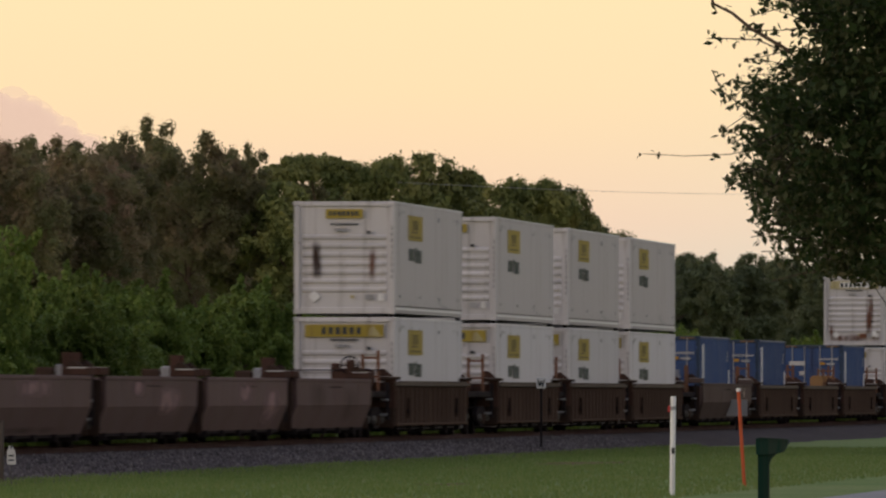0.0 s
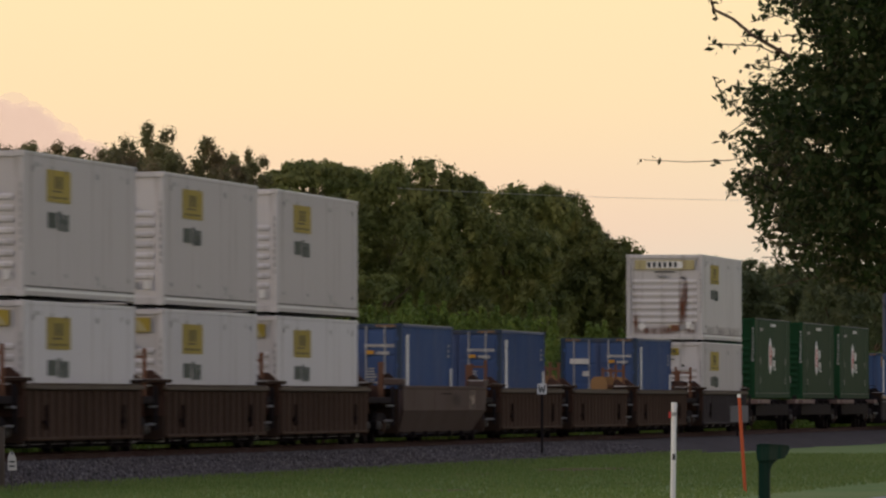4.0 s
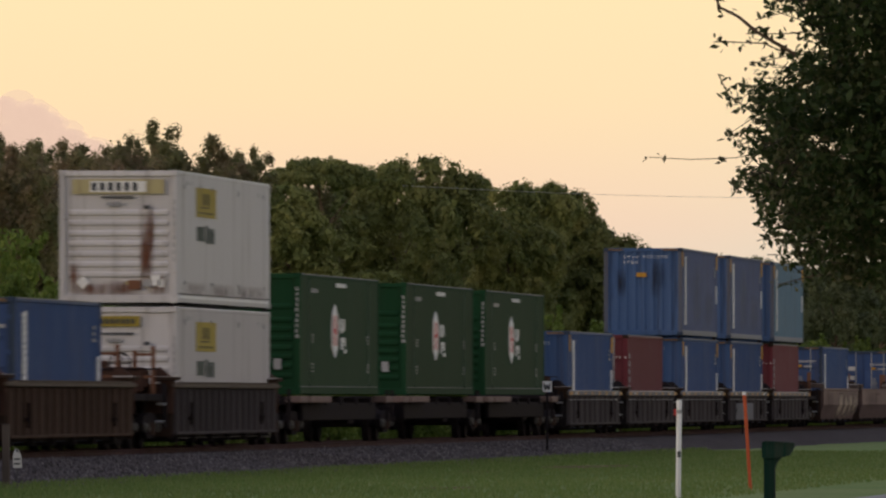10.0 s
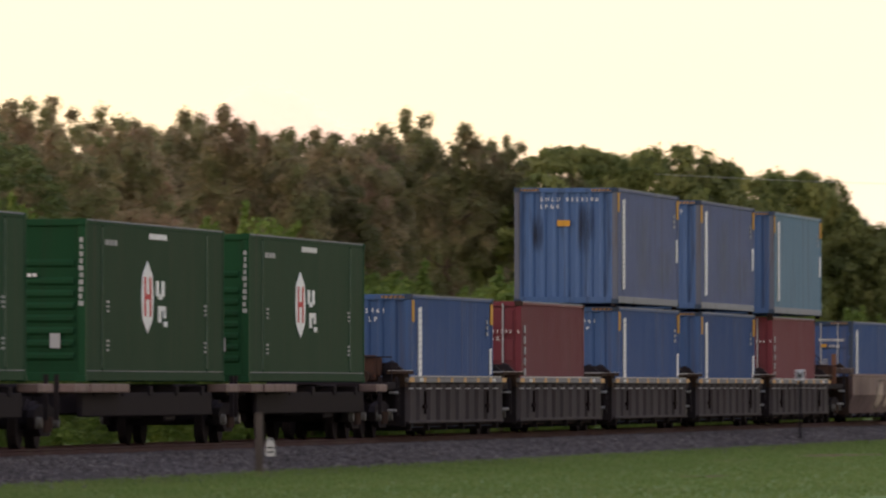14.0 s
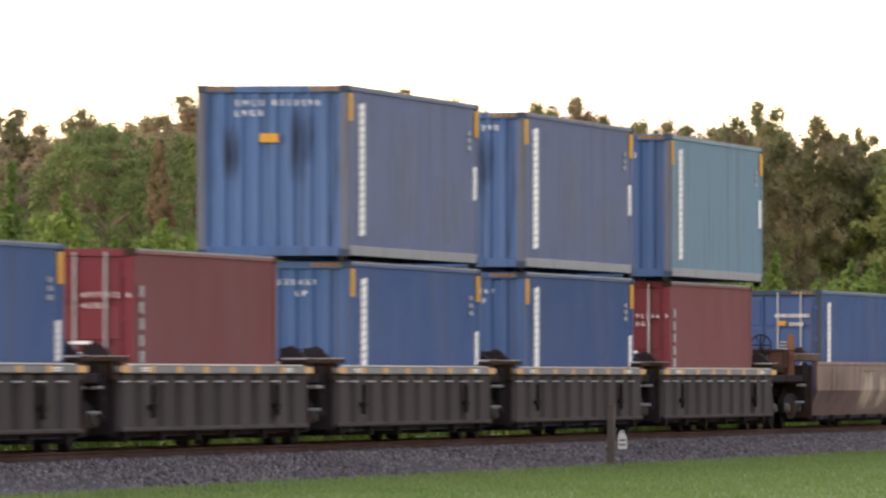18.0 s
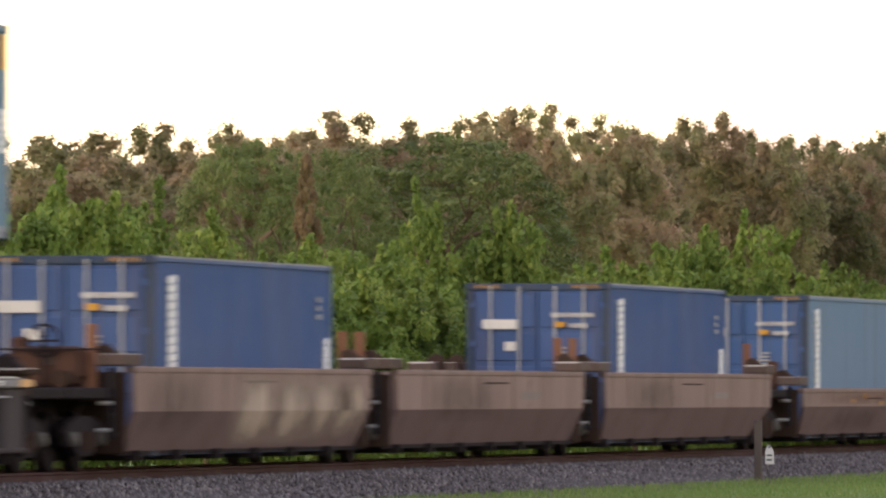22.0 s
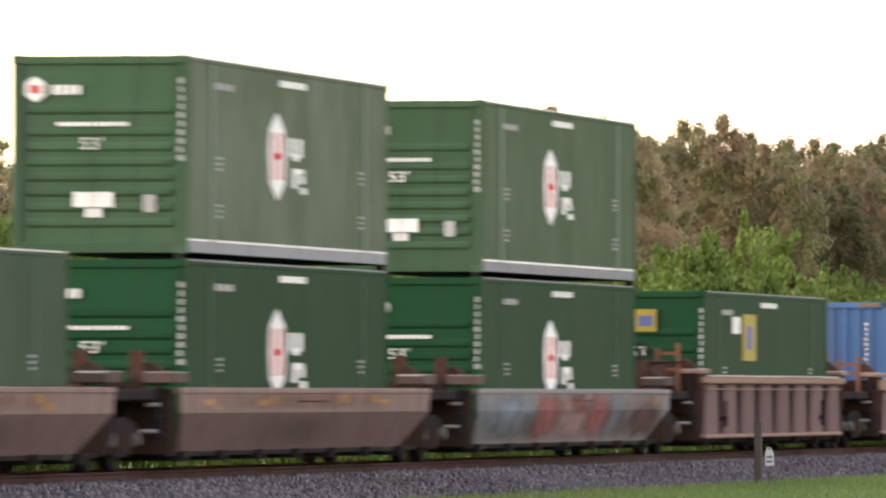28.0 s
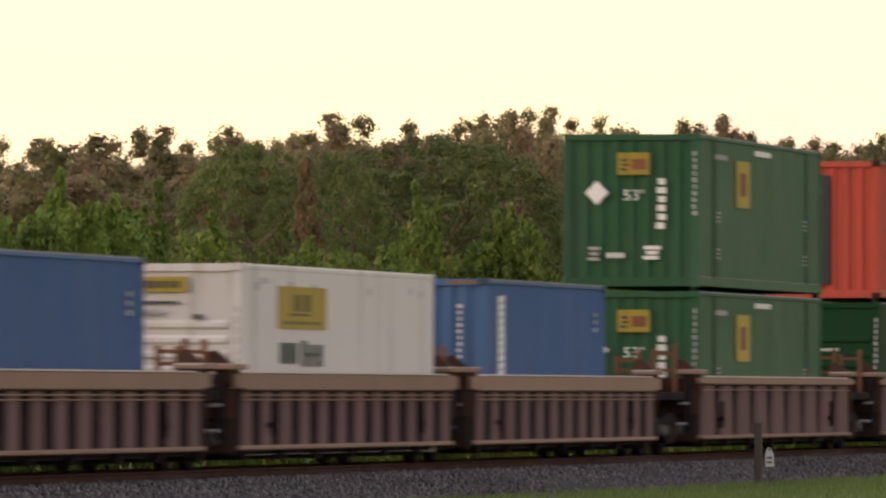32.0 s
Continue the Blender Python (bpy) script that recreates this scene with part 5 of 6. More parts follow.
def flat_car(L):
    """Low skeleton flat: centre sill, cross bearers, pedestal plates at the box corners."""
    root = empty("flat_car")
    hl = L / 2
    part("centre_sill", boxes((-0.33, 0.33, -hl, hl, 0.62, 1.14), bevel=0.03), M["black"], root)
    for y in np.linspace(-hl + 0.8, hl - 0.8, 7):
        part("cross_bearer", boxes((-1.3, 1.3, y - 0.14, y + 0.14, 0.92, 1.10), bevel=0.02), M["black"], root)
    for a, b in ((-hl + 0.5, -hl + 2.0), (-hl + 2.3, -hl + 6.5), (hl - 2.2, hl - 0.6)):
        for sx in (1, -1):
            part("deck_plate", boxes((min(sx * 1.1, sx * 1.48), max(sx * 1.1, sx * 1.48), a, b, 0.98, 1.14), bevel=0.02), M["tan"], root)
    # unseen side sills and outriggers, added so the space under the deck stays dark
    for sx in (1, -1):
        xa, xb = sorted((sx * 1.16, sx * 1.26))
        part("side_sill", boxes((xa, xb, -hl + 2.6, hl - 2.6, 0.55, 0.98), bevel=0.02), M["black"], root)
        for y in np.linspace(-hl + 3, hl - 3, 9):
            part("outrigger", boxes((*sorted((sx * 0.33, sx * 1.2)), y - 0.08, y + 0.08, 0.62, 0.96)), M["black"], root)
    part("air_tank", tube(bmesh.new(), (0.8, -1.2, 0.72), (0.8, 1.4, 0.72), 0.22, n=14), M["black"], root)
    part("brake_box", boxes((0.5, 1.2, 2.2, 3.4, 0.45, 0.95), bevel=0.04), M["black"], root)
    for y in (-hl, hl):
        part("coupler", boxes((-0.14, 0.14, y - 0.7, y + 0.7, 0.72, 0.98), bevel=0.04), M["steel"], root)
        part("grab_post", boxes((1.2, 1.28, y - 0.04, y + 0.04, 0.5, 1.3)), M["black"], root)
    return tagged(root, "low black skeleton flat car with tan deck plates", "rail car", "flat cars of the train")


def bogie():
    root = empty("bogie")
    for sx in (1, -1):
        bm = bmesh.new()
        prism(bm, [(-1.2, 0.55), (-1.05, 0.68), (-0.4, 0.78), (0.4, 0.78), (1.05, 0.68), (1.2, 0.55), (1.1, 0.36), (0.75, 0.36), (0.45, 0.22), (-0.45, 0.22), (-0.75, 0.36), (-1.1, 0.36)], sx * 1.0, sx * 1.13, "x")
        part("side_frame", bm, M["black"], root)
        for y in (-0.2, 0, 0.2):
            part("spring", tube(bmesh.new(), (sx * 1.15, y, 0.3), (sx * 1.15, y, 0.56), 0.07, n=10), M["gear"], root)
        for y in (-0.89, 0.89):
            w = tube(bmesh.new(), (sx * 0.70, y, 0.42), (sx * 0.83, y, 0.42), 0.42, n=28)
            tube(w, (sx * 0.66, y, 0.42), (sx * 0.70, y, 0.42), 0.455, n=28)
            wheel = part("wheel", w, M["black"], root)
            part("bearing_cap", tube(bmesh.new(), (sx * 1.12, y, 0.46), (sx * 1.22, y, 0.46), 0.11, 0.09, n=12), M["steel"], wheel, "worn steel bearing cap")
    for y in (-0.89, 0.89):
        part("axle", tube(bmesh.new(), (-1.1, y, 0.42), (1.1, y, 0.42), 0.075, n=10), M["black"], root)
    part("bolster", boxes((-1.1, 1.1, -0.2, 0.2, 0.45, 0.72), bevel=0.04), M["black"], root)
    return tagged(root, "black four-wheel rail bogie with worn bearing caps", "bogie", "bogies of the train")


PATCHES = {265: ((-2.0, 1.8, 0.29, 1.42, "pale_side"), (1.0, 4.4, 0.29, 1.42, "pale_side"), (3.4, 7.6, 0.29, 1.42, "pale_side"), (6.0, 8.8, 0.4, 1.40, "pale_side"), (-8.6, -4.0, 0.5, 1.42, "grime_side")),
           286: ((-7.0, 1.0, 0.6, 1.42, "grime_side"),), 306: ((-8.0, -1.0, 0.7, 1.42, "grime_side"),),
           330: ((-8.0, 8.0, 0.86, 1.17, "rust_side"), (-6.0, 2.0, 0.3, 0.84, "grime_side")), 355: ((-6.0, 6.0, 0.86, 1.17, "rust_side"),),
           379: ((-8.0, 7.0, 0.86, 1.17, "rust_side"), (-3.0, 5.0, 0.3, 0.84, "grime_side")), 403: ((-8.0, 7.0, 0.86, 1.17, "rust_side"), (-5.0, 3.0, 0.3, 0.84, "grime_side")),
           428: ((-10.4, -3.6, 0.29, 1.18, "wash_blue"), (-4.6, -1.6, 0.29, 1.18, "wash_red"), (-3.0, 2.2, 0.29, 1.18, "wash_pink"), (-1.0, 1.2, 0.75, 1.18, "wash_red"),
                 (0.9, 3.9, 0.29, 1.18, "wash_red"), (2.6, 5.4, 0.29, 1.18, "wash_blue"), (4.2, 9.6, 0.29, 1.0, "wash_plum"), (-9.8, -2.0, 0.29, 0.8, "grime_side"), (5.0, 9.8, 0.86, 1.18, "rust_side")),
           -155: ((0.5, 4.6, 0.6, 1.3, "wash_pink"), (-3.5, -1.0, 1.0, 1.42, "wash_pink")), -139: ((2.6, 6.0, 0.35, 1.3, "wash_pink"), (-2.0, 0.8, 0.8, 1.4, "wash_pink")),
           -174: ((-2.5, 3.0, 1.0, 1.42, "wash_pink"), (-8.0, 6.5, 0.3, 0.45, "grime_side")), -123: ((-5.0, -1.5, 0.7, 1.4, "grime_side"), (1.5, 5.0, 0.4, 1.3, "grime_side")),
           -11: ((5.6, 7.2, 0.86, 1.4, "pale_side"), (1.0, 4.0, 0.9, 1.3, "grime_side"))}


def build_cars():
    cars = []       # (kind, start, end, paint, trim, brake at the leading end, corner cut, label)
    tan_l, plum_l = "tan-brown slab-sided well car", "plum-brown slab-sided empty well car"
    spec = [
        ("plain", -174.0, -157.3, "plum", 0, 0, 0.0, plum_l), ("plain", -155.3, -140.7, "plum", 0, 0, 0.0, plum_l),
        ("plain", -139.1, -124.6, "plum", 0, 0, 0.0, plum_l), ("plain", -122.9, -107.6, "plum", 0, 0, 0.0, plum_l),
        ("brown", -101.6, -84.5, "brown", 0, 1, 0, "brown ribbed well car under white boxes"),
        ("brown", -76.3, -59.5, "brown", 0, 0, 0, "brown ribbed well car under white boxes"), ("brown", -55.7, -38.4, "brown", 0, 0, 0, "brown ribbed well car under white boxes"),
        ("brown", -35.6, -18.0, "brown", 0, 0, 0, "brown ribbed well car under white boxes"), ("plain", -10.8, 9.4, "tan_dark", 0, 0, 1.6, "dull brown slab-sided well car with cut corners"),
        ("brown", 14.1, 31.2, "brown", 0, 0, 0, "brown ribbed well car with a blue box"), ("brown", 34.7, 51.8, "brown", 0, 0, 0, "empty brown ribbed well car"),
        ("brown", 55.4, 73.2, "brown", 0, 0, 0, "brown ribbed well car with a blue box"), ("brown", 79.7, 97.5, "coal", 0, 1, 0, "dark ribbed well car under white boxes"),
        ("coal", 166.4, 182.5, "coal", 0, 1, 0, ""), ("coal", 185.3, 201.5, "coal", 0, 0, 0, ""), ("coal", 204.1, 220.4, "coal", 0, 0, 0, ""),
        ("coal", 223.0, 239.1, "coal", 0, 0, 0, ""), ("coal", 241.9, 258.4, "coal", 0, 0, 0, ""),
        ("plain", 265.2, 283.5, "tan", 0, 1, 0.3, tan_l), ("plain", 285.7, 303.9, "tan", 0, 0, 0.3, "empty tan-brown slab-sided well car"),
        ("plain", 306.2, 326.1, "tan", 0, 0, 1.5, tan_l), ("plain", 330.5, 350.5, "tan", 0, 0, 1.5, tan_l), ("plain", 354.6, 374.3, "tan", 0, 0, 1.5, tan_l),
        ("plain", 378.7, 398.7, "tan", 0, 0, 1.5, tan_l), ("plain", 403.3, 423.5, "tan", 0, 0, 1.5, tan_l),
        ("plain", 428.0, 448.3, "grey_car", 0, 0, 1.5, "grey slab-sided well car with faded red daubs"),
        ("deep", 452.7, 471.2, "rib_brown", "chord_tan", 1, 0, "rosy-brown deep-ribbed well car"),
        ("rosy", 476.9, 495.3, "rib_brown", "chord_tan", 0, 0, "rosy-brown ribbed well car with a heavy top chord"), ("rosy", 497.7, 515.9, "rib_brown", "chord_tan", 0, 0, "rosy-brown ribbed well car with a heavy top chord"),
        ("rosy", 517.7, 537.0, "rib_brown", "chord_tan", 0, 0, "rosy-brown ribbed well car with a heavy top chord"),
        ("deep", 542.2, 562.3, "rib_brown", "chord_tan", 0, 0, "rosy-brown deep-ribbed well car"), ("deep", 567.0, 587.0, "rib_brown", "chord_tan", 0, 0, "rosy-brown deep-ribbed well car"),
    ]
    first_bogie = bogie()
    spots = []
    for i, (kind, a, b, mat, trim, brake, cut, label) in enumerate(spec):
        gap_n = a - spec[i - 1][2] if i and a - spec[i - 1][2] < 12 else 4.0
        gap_f = spec[i + 1][1] - b if i + 1 < len(spec) and spec[i + 1][1] - b < 12 else 4.0
        car = well_car(kind, b - a, M[mat], gap_n / 2 - 0.05, gap_f / 2 - 0.05, bool(brake), label or "grey-black ribbed well car with striped top chord", M[trim] if trim else None, cut, kind == "plain" and 329 < a < 449)
        for y in {14: ((b - a) / 2 + 0.6,), 35: ((a - b) / 2 - 0.6, (b - a) / 2 + 0.6, (b - a) / 2 - 2.0), 55: ((a - b) / 2 - 0.6, (a - b) / 2 + 1.5)}.get(round(a), ()):
            bm = prism(bmesh.new(), [(0.52, 1.24), (1.02, 1.24), (1.02, 1.72), (0.92, 1.84), (0.62, 1.84), (0.52, 1.72)], y - 0.03, y + 0.03, "y")
            part("guide_plate", bm, M["orange_dust"], car, "dull orange guide plate")
        for y0, y1, z0, z1, c in PATCHES.get(round(a), ()):
            lean = lambda z: 1.535 if z >= 0.84 else 1.31 + 0.22 * (z - 0.28) / 0.56 + 0.006
            bm = bmesh.new()
            zs = [z0] + ([0.84] if z0 < 0.84 < z1 else []) + [z1]
            for za, zb in zip(zs, zs[1:]):
                bm.faces.new([bm.verts.new(q) for q in ((lean(za), y0, za), (lean(za), y1, za), (lean(zb), y1 - 0.1, zb), (lean(zb), y0 + 0.1, zb))])
            part("paint_patch", bm, M[c], car, "faded bleached patch of paint")
        on_train(car, (a + b) / 2, RAIL_Z)
        if gap_f > 4.9:
            spots += [b + 1.45, b + gap_f - 1.45]
        else:
            spots.append(b + gap_f / 2)
    fl = flat_car(20.2)
    on_train(fl, 111.6, RAIL_Z)
    on_train(copy_thing(fl, pose(0, 0, 0)), 132.9, RAIL_Z)
    on_train(copy_thing(fl, pose(0, 0, 0)), 153.6, RAIL_Z)
    spots += [103.5, 122.3, 143.3, 160.8, 164.9]
    for i, s in enumerate(spots):
        on_train(first_bogie if i == 0 else copy_thing(first_bogie, pose(0, 0, 0)), s, RAIL_Z)


# ---------------------------------------------------------------- trees
def leaf_quads(rng, centres, size, up=0.3, aspect=1.7, out=None):
    """One pointed leaf (or leaf tuft) at each centre; out: the way each one faces, loosely."""
    n = len(centres)
    nor = rng.normal(0, 1, (n, 3)) * (1.0 if out is None else 0.45) + np.array((0, 0, up))
    if out is not None:
        nor += out
    nor /= np.linalg.norm(nor, axis=1)[:, None]
    u = np.cross(nor, rng.normal(0, 1, (n, 3)))
    u /= np.linalg.norm(u, axis=1)[:, None] + 1e-9
    v = np.cross(nor, u)
    s = (size * rng.uniform(0.6, 1.4, n))[:, None]
    pts = np.stack([centres - u * s * aspect / 2, centres + v * s / 2 + nor * s * 0.12, centres + u * s * aspect / 2, centres - v * s / 2 + nor * s * 0.12], 1)
    return pts.reshape(-1, 3), np.arange(4 * n).reshape(-1, 4)


def clumps(rng, centres, radii, per):
    """Points in shells round clump centres, thinner inside, and the ways outward."""
    out, ways = [], []
    for c, r in zip(centres, radii):
        d = rng.normal(0, 1, (per, 3))
        d /= np.linalg.norm(d, axis=1)[:, None]
        out.append(c + d * r * rng.random((per, 1)) ** 0.4)
        ways.append(d)
    return np.concatenate(out), np.concatenate(ways)


def leaf_tris(rng, centres, size, up=0.3, aspect=1.5, out=None):
    """One small pointed leaf at each centre, three-cornered."""
    n = len(centres)
    nor = rng.normal(0, 1, (n, 3)) * (1.0 if out is None else 0.55) + np.array((0, 0, up))
    if out is not None:
        nor += out
    nor /= np.linalg.norm(nor, axis=1)[:, None]
    u = np.cross(nor, rng.normal(0, 1, (n, 3)))
    u /= np.linalg.norm(u, axis=1)[:, None] + 1e-9
    v = np.cross(nor, u)
    s = (size * rng.uniform(0.6, 1.5, n))[:, None]
    return np.stack([centres - u * s * aspect / 2 + v * s / 2, centres - u * s * aspect / 2 - v * s / 2, centres + u * s * aspect / 2], 1).reshape(-1, 3)


def tufted(rng, c, rad, per, fine, coarse, up, aspect, fill=4):
    """Coarse leaf tufts that close each clump, fine leaves over them."""
    p0, w0 = clumps(rng, c, rad * 0.62, max(6, per // fill))
    p1, w1 = clumps(rng, c, rad, per)
    v = np.concatenate([leaf_tris(rng, p0, coarse, up, 1.2, w0), leaf_tris(rng, p1, fine, up, aspect, w1)])
    return v, np.arange(len(v)).reshape(-1, 3)


def crown_mesh(kind, seed):
    rng = np.random.default_rng(seed)
    if kind == "plume":        # tall and ragged, several leaning leaders with open tips; 10 m high, 3 m radius
        cs, rs = [], []
        for i in range(6):
            foot = rng.normal(0, 1.0, 2) * (0.3 if i == 0 else 1)
            tip = 9.6 if i == 0 else rng.uniform(7.7, 9.3)
            lean = rng.normal(0, 0.3, 2)
            n = 40
            h = rng.random(n) ** 0.62
            h[:8] = np.linspace(0.62, 1.0, 8)
            w = 1.3 * np.sqrt(1 - 0.80 * h ** 2.6) * rng.uniform(0.8, 1.1)
            a = rng.random(n) * 6.28
            q = w * rng.random(n) ** 0.45
            q[:8] *= 0.75
            cs.append(np.stack([foot[0] + lean[0] * h + q * np.cos(a), foot[1] + lean[1] * h + q * np.sin(a), 0.9 + (tip - 0.9) * h + rng.normal(0, 0.15, n)], 1))
            k = 0.60 - 0.24 * h
            rs.append(np.stack([k * rng.uniform(0.7, 1.15, n), k * rng.uniform(0.7, 1.15, n), k * rng.uniform(0.8, 1.3, n)], 1))
        return tufted(rng, np.concatenate(cs), np.concatenate(rs), 118, 0.062, 0.15, 0.45, 1.6)
    if kind == "dome":         # broad umbrella of round needle tufts over open limbs; 9 m high, 4 m radius
        n = 330
        a = rng.random(n) * 6.28
        th = np.arccos(1 - 1.12 * rng.random(n))
        shell = np.where(rng.random(n) < 0.16, rng.uniform(0.5, 0.85, n), rng.uniform(0.9, 1.04, n))
        shell *= (1 + 0.07 * np.sin(3 * a + seed) + 0.05 * np.sin(7 * a) + 0.05 * np.sin(5 * th + 2 * a)) * np.sin(th) ** 0.5 + (1 - np.sin(th) ** 0.5)
        c = np.stack([3.8 * np.sin(th) * shell * np.cos(a), 3.8 * np.sin(th) * shell * np.sin(a), 4.5 + 3.9 * np.cos(th) * shell], 1)
        rr = rng.uniform(0.34, 0.58, n)
        return tufted(rng, c, np.stack([rr, rr, rr * 0.5], 1), 84, 0.05, 0.10, 1.3, 2.0, 3)
    if kind == "leafy":        # dense broad-leaved crown in billows; 10 m high, 3.4 m radius
        cs, rs = [], []
        for i in range(24):
            h = rng.random()
            r = 2.5 * math.sqrt(max(0.02, 1 - (2 * h - 0.7) ** 2 / 1.75)) * rng.random() ** 0.35
            a = rng.random() * 6.28
            lobe = np.array((r * math.cos(a), r * math.sin(a), 1.4 + 7.2 * h))
            size = rng.uniform(0.85, 1.3)
            d = rng.normal(0, 1, (14, 3)) + np.array((0.25 * math.cos(a), 0.25 * math.sin(a), 0.45))
            d /= np.linalg.norm(d, axis=1)[:, None]
            cs.append(lobe + d * size * np.array((0.9, 0.9, 0.75)))
            rs.append(np.stack([rng.uniform(0.34, 0.58, 14) * size] * 2 + [rng.uniform(0.3, 0.48, 14) * size], 1))
        return tufted(rng, np.concatenate(cs), np.concatenate(rs), 84, 0.095, 0.24, 0.5, 1.4)
    if kind == "parasol":      # flat needle canopy on a tall bare stem, leafy climbers below; 10 m high, 2.5 m radius
        n = 210
        a, q = rng.random(n) * 6.28, rng.random(n) ** 0.5
        c = np.stack([2.4 * q * np.cos(a), 2.4 * q * np.sin(a), 8.7 + 0.9 * np.sqrt(1 - 0.9 * q ** 2) - 0.35 * rng.random(n)], 1)
        return tufted(rng, c, np.stack([rng.uniform(0.3, 0.5, n)] * 2 + [rng.uniform(0.16, 0.28, n)], 1), 90, 0.07, 0.16, 0.6, 2.0)
    if kind == "cone":         # narrow conifer, close drooping twigs; 9 m high, 1.6 m radius
        n = 190
        h = rng.random(n) ** 1.3
        r = 1.6 * (1 - h) ** 0.8 * rng.uniform(0.55, 1.0, n) + 0.05
        a = rng.random(n) * 6.28
        c = np.stack([r * np.cos(a), r * np.sin(a), 0.3 + 8.5 * h - 0.2 * r], 1)
        k = 0.42 - 0.25 * h
        return tufted(rng, c, np.stack([k, k, k * 1.2], 1), 110, 0.055, 0.12, 0.2, 1.9)
    # shrub: leafy mounds with upright shoots out of them; 5 m high, 2.2 m radius
    cs, rs = [], []
    for i in range(11):
        a, r = rng.random() * 6.28, 1.75 * rng.random() ** 0.5
        top = (4.2 - 0.3 * r ** 1.5) * rng.uniform(0.62, 1.0)
        m = 7
        d = rng.normal(0, 1, (m * 5, 3))
        d /= np.linalg.norm(d, axis=1)[:, None]
        size = rng.uniform(0.6, 0.95)
        centre = np.array((r * math.cos(a), r * math.sin(a), top - 0.5 * size))
        p = centre + d * size * np.array((1, 1, 0.85))
        p[m * 3:, 2] = rng.uniform(0.25, max(0.4, top - size), m * 2)
        cs.append(p)
        rs.append(np.stack([rng.uniform(0.18, 0.32, len(p))] * 3, 1))
        for _ in range(2):     # shoots
            k = 6
            t = np.linspace(0, 1, k)
            foot = centre + np.array((rng.normal(0, 0.4), rng.normal(0, 0.4), 0.2))
            rise = rng.uniform(0.4, 1.0)
            cs.append(foot + np.stack([rng.normal(0, 0.2) * t, rng.normal(0, 0.2) * t, rise * t], 1))
            rs.append(np.stack([0.19 - 0.09 * t] * 2 + [0.15 - 0.04 * t], 1))
    c, rad = np.concatenate(cs), np.concatenate(rs)
    c[:, 2] = np.maximum(c[:, 2], 0.2)
    p, w = clumps(rng, c, rad, 40)
    v = leaf_tris(rng, p, 0.092, 0.6, 1.35, w)
    return v, np.arange(len(v)).reshape(-1, 3)


def trunk_mesh(kind, seed):
    rng = np.random.default_rng(seed)
    bm = bmesh.new()
    hgt, r = {"plume": (8.2, 0.17), "dome": (5.6, 0.22), "leafy": (7.0, 0.22), "shrub": (2.6, 0.07), "cone": (7.5, 0.12), "parasol": (9.0, 0.16)}[kind]
    p = Vector((0, 0, -0.1))
    k = 5
    for i in range(k):
        q = Vector((rng.normal(0, 0.12) * (i + 1) * 0.5, rng.normal(0, 0.12) * (i + 1) * 0.5, hgt * (i + 1) / k))
        tube(bm, p, q, r * (1 - i / k * 0.8), r * (1 - (i + 1) / k * 0.8), 7)
        if kind == "dome" and i >= 1:       # limbs that fan out under the umbrella, each forked
            for _ in range(4):
                a, reach = rng.random() * 6.28, rng.uniform(1.3, 2.9)
                e = q + Vector((math.cos(a) * reach, math.sin(a) * reach, rng.uniform(0.5, 1.5)))
                tube(bm, q, e, r * 0.42, r * 0.2, 6)
                for _ in range(3):
                    g = e + Vector((math.cos(a) * 0.7 + rng.normal(0, 0.5), math.sin(a) * 0.7 + rng.normal(0, 0.5), rng.uniform(0.4, 1.2)))
                    tube(bm, e, g, r * 0.2, r * 0.06, 5)
        elif (0 if kind == "shrub" else 1) <= i < 4:
            for _ in range(3):
                a = rng.random() * 6.28
                ln = {"plume": 0.9, "leafy": 1.5, "shrub": 0.7, "cone": 0.5, "parasol": 1.6}[kind] * rng.uniform(0.7, 1.2)
                e = q + Vector((math.cos(a) * ln, math.sin(a) * ln, ln * rng.uniform(0.3, 0.9)))
                tube(bm, q, e, r * 0.4 * (1 - i / k * 0.6), r * 0.08, 5)
        p = q
    return mesh_of(bm, "trunk", M["bark"])


KINDS = {}


def tree_kind(kind, leaf, seed):
    key = (kind, leaf, seed)
    if key not in KINDS:
        v, f = crown_mesh(kind, seed)
        if kind in ("plume", "leafy"):     # the highest shoots stand over the foot
            hi = v[v[:, 2] > np.percentile(v[:, 2], 98.5)]
            v[:, :2] -= hi[:, :2].mean(0) * (v[:, 2:3] / hi[:, 2].mean())
        KINDS[key] = (raw_mesh("crown", v, f, M[leaf]), trunk_mesh(kind, seed), float(np.percentile(v[:, 2], 99.7)))
    return KINDS[key]


def tree(kind, leaf, seed, x, y, h, w, turn, name="tree", label="", group=""):
    """h: height in metres; w: spread against the kind's own."""
    crown, trunk, full = tree_kind(kind, leaf, seed)
    root = empty(name)
    part("trunk", trunk, None, root)
    part("crown", crown, None, root)
    root.matrix_basis = pose(x, y, 0, 0, 0, turn) @ Matrix.Diagonal((w, w, 0.975 * h / full, 1))
    return tagged(root, label, "shrub" if kind == "shrub" else "tree", group)


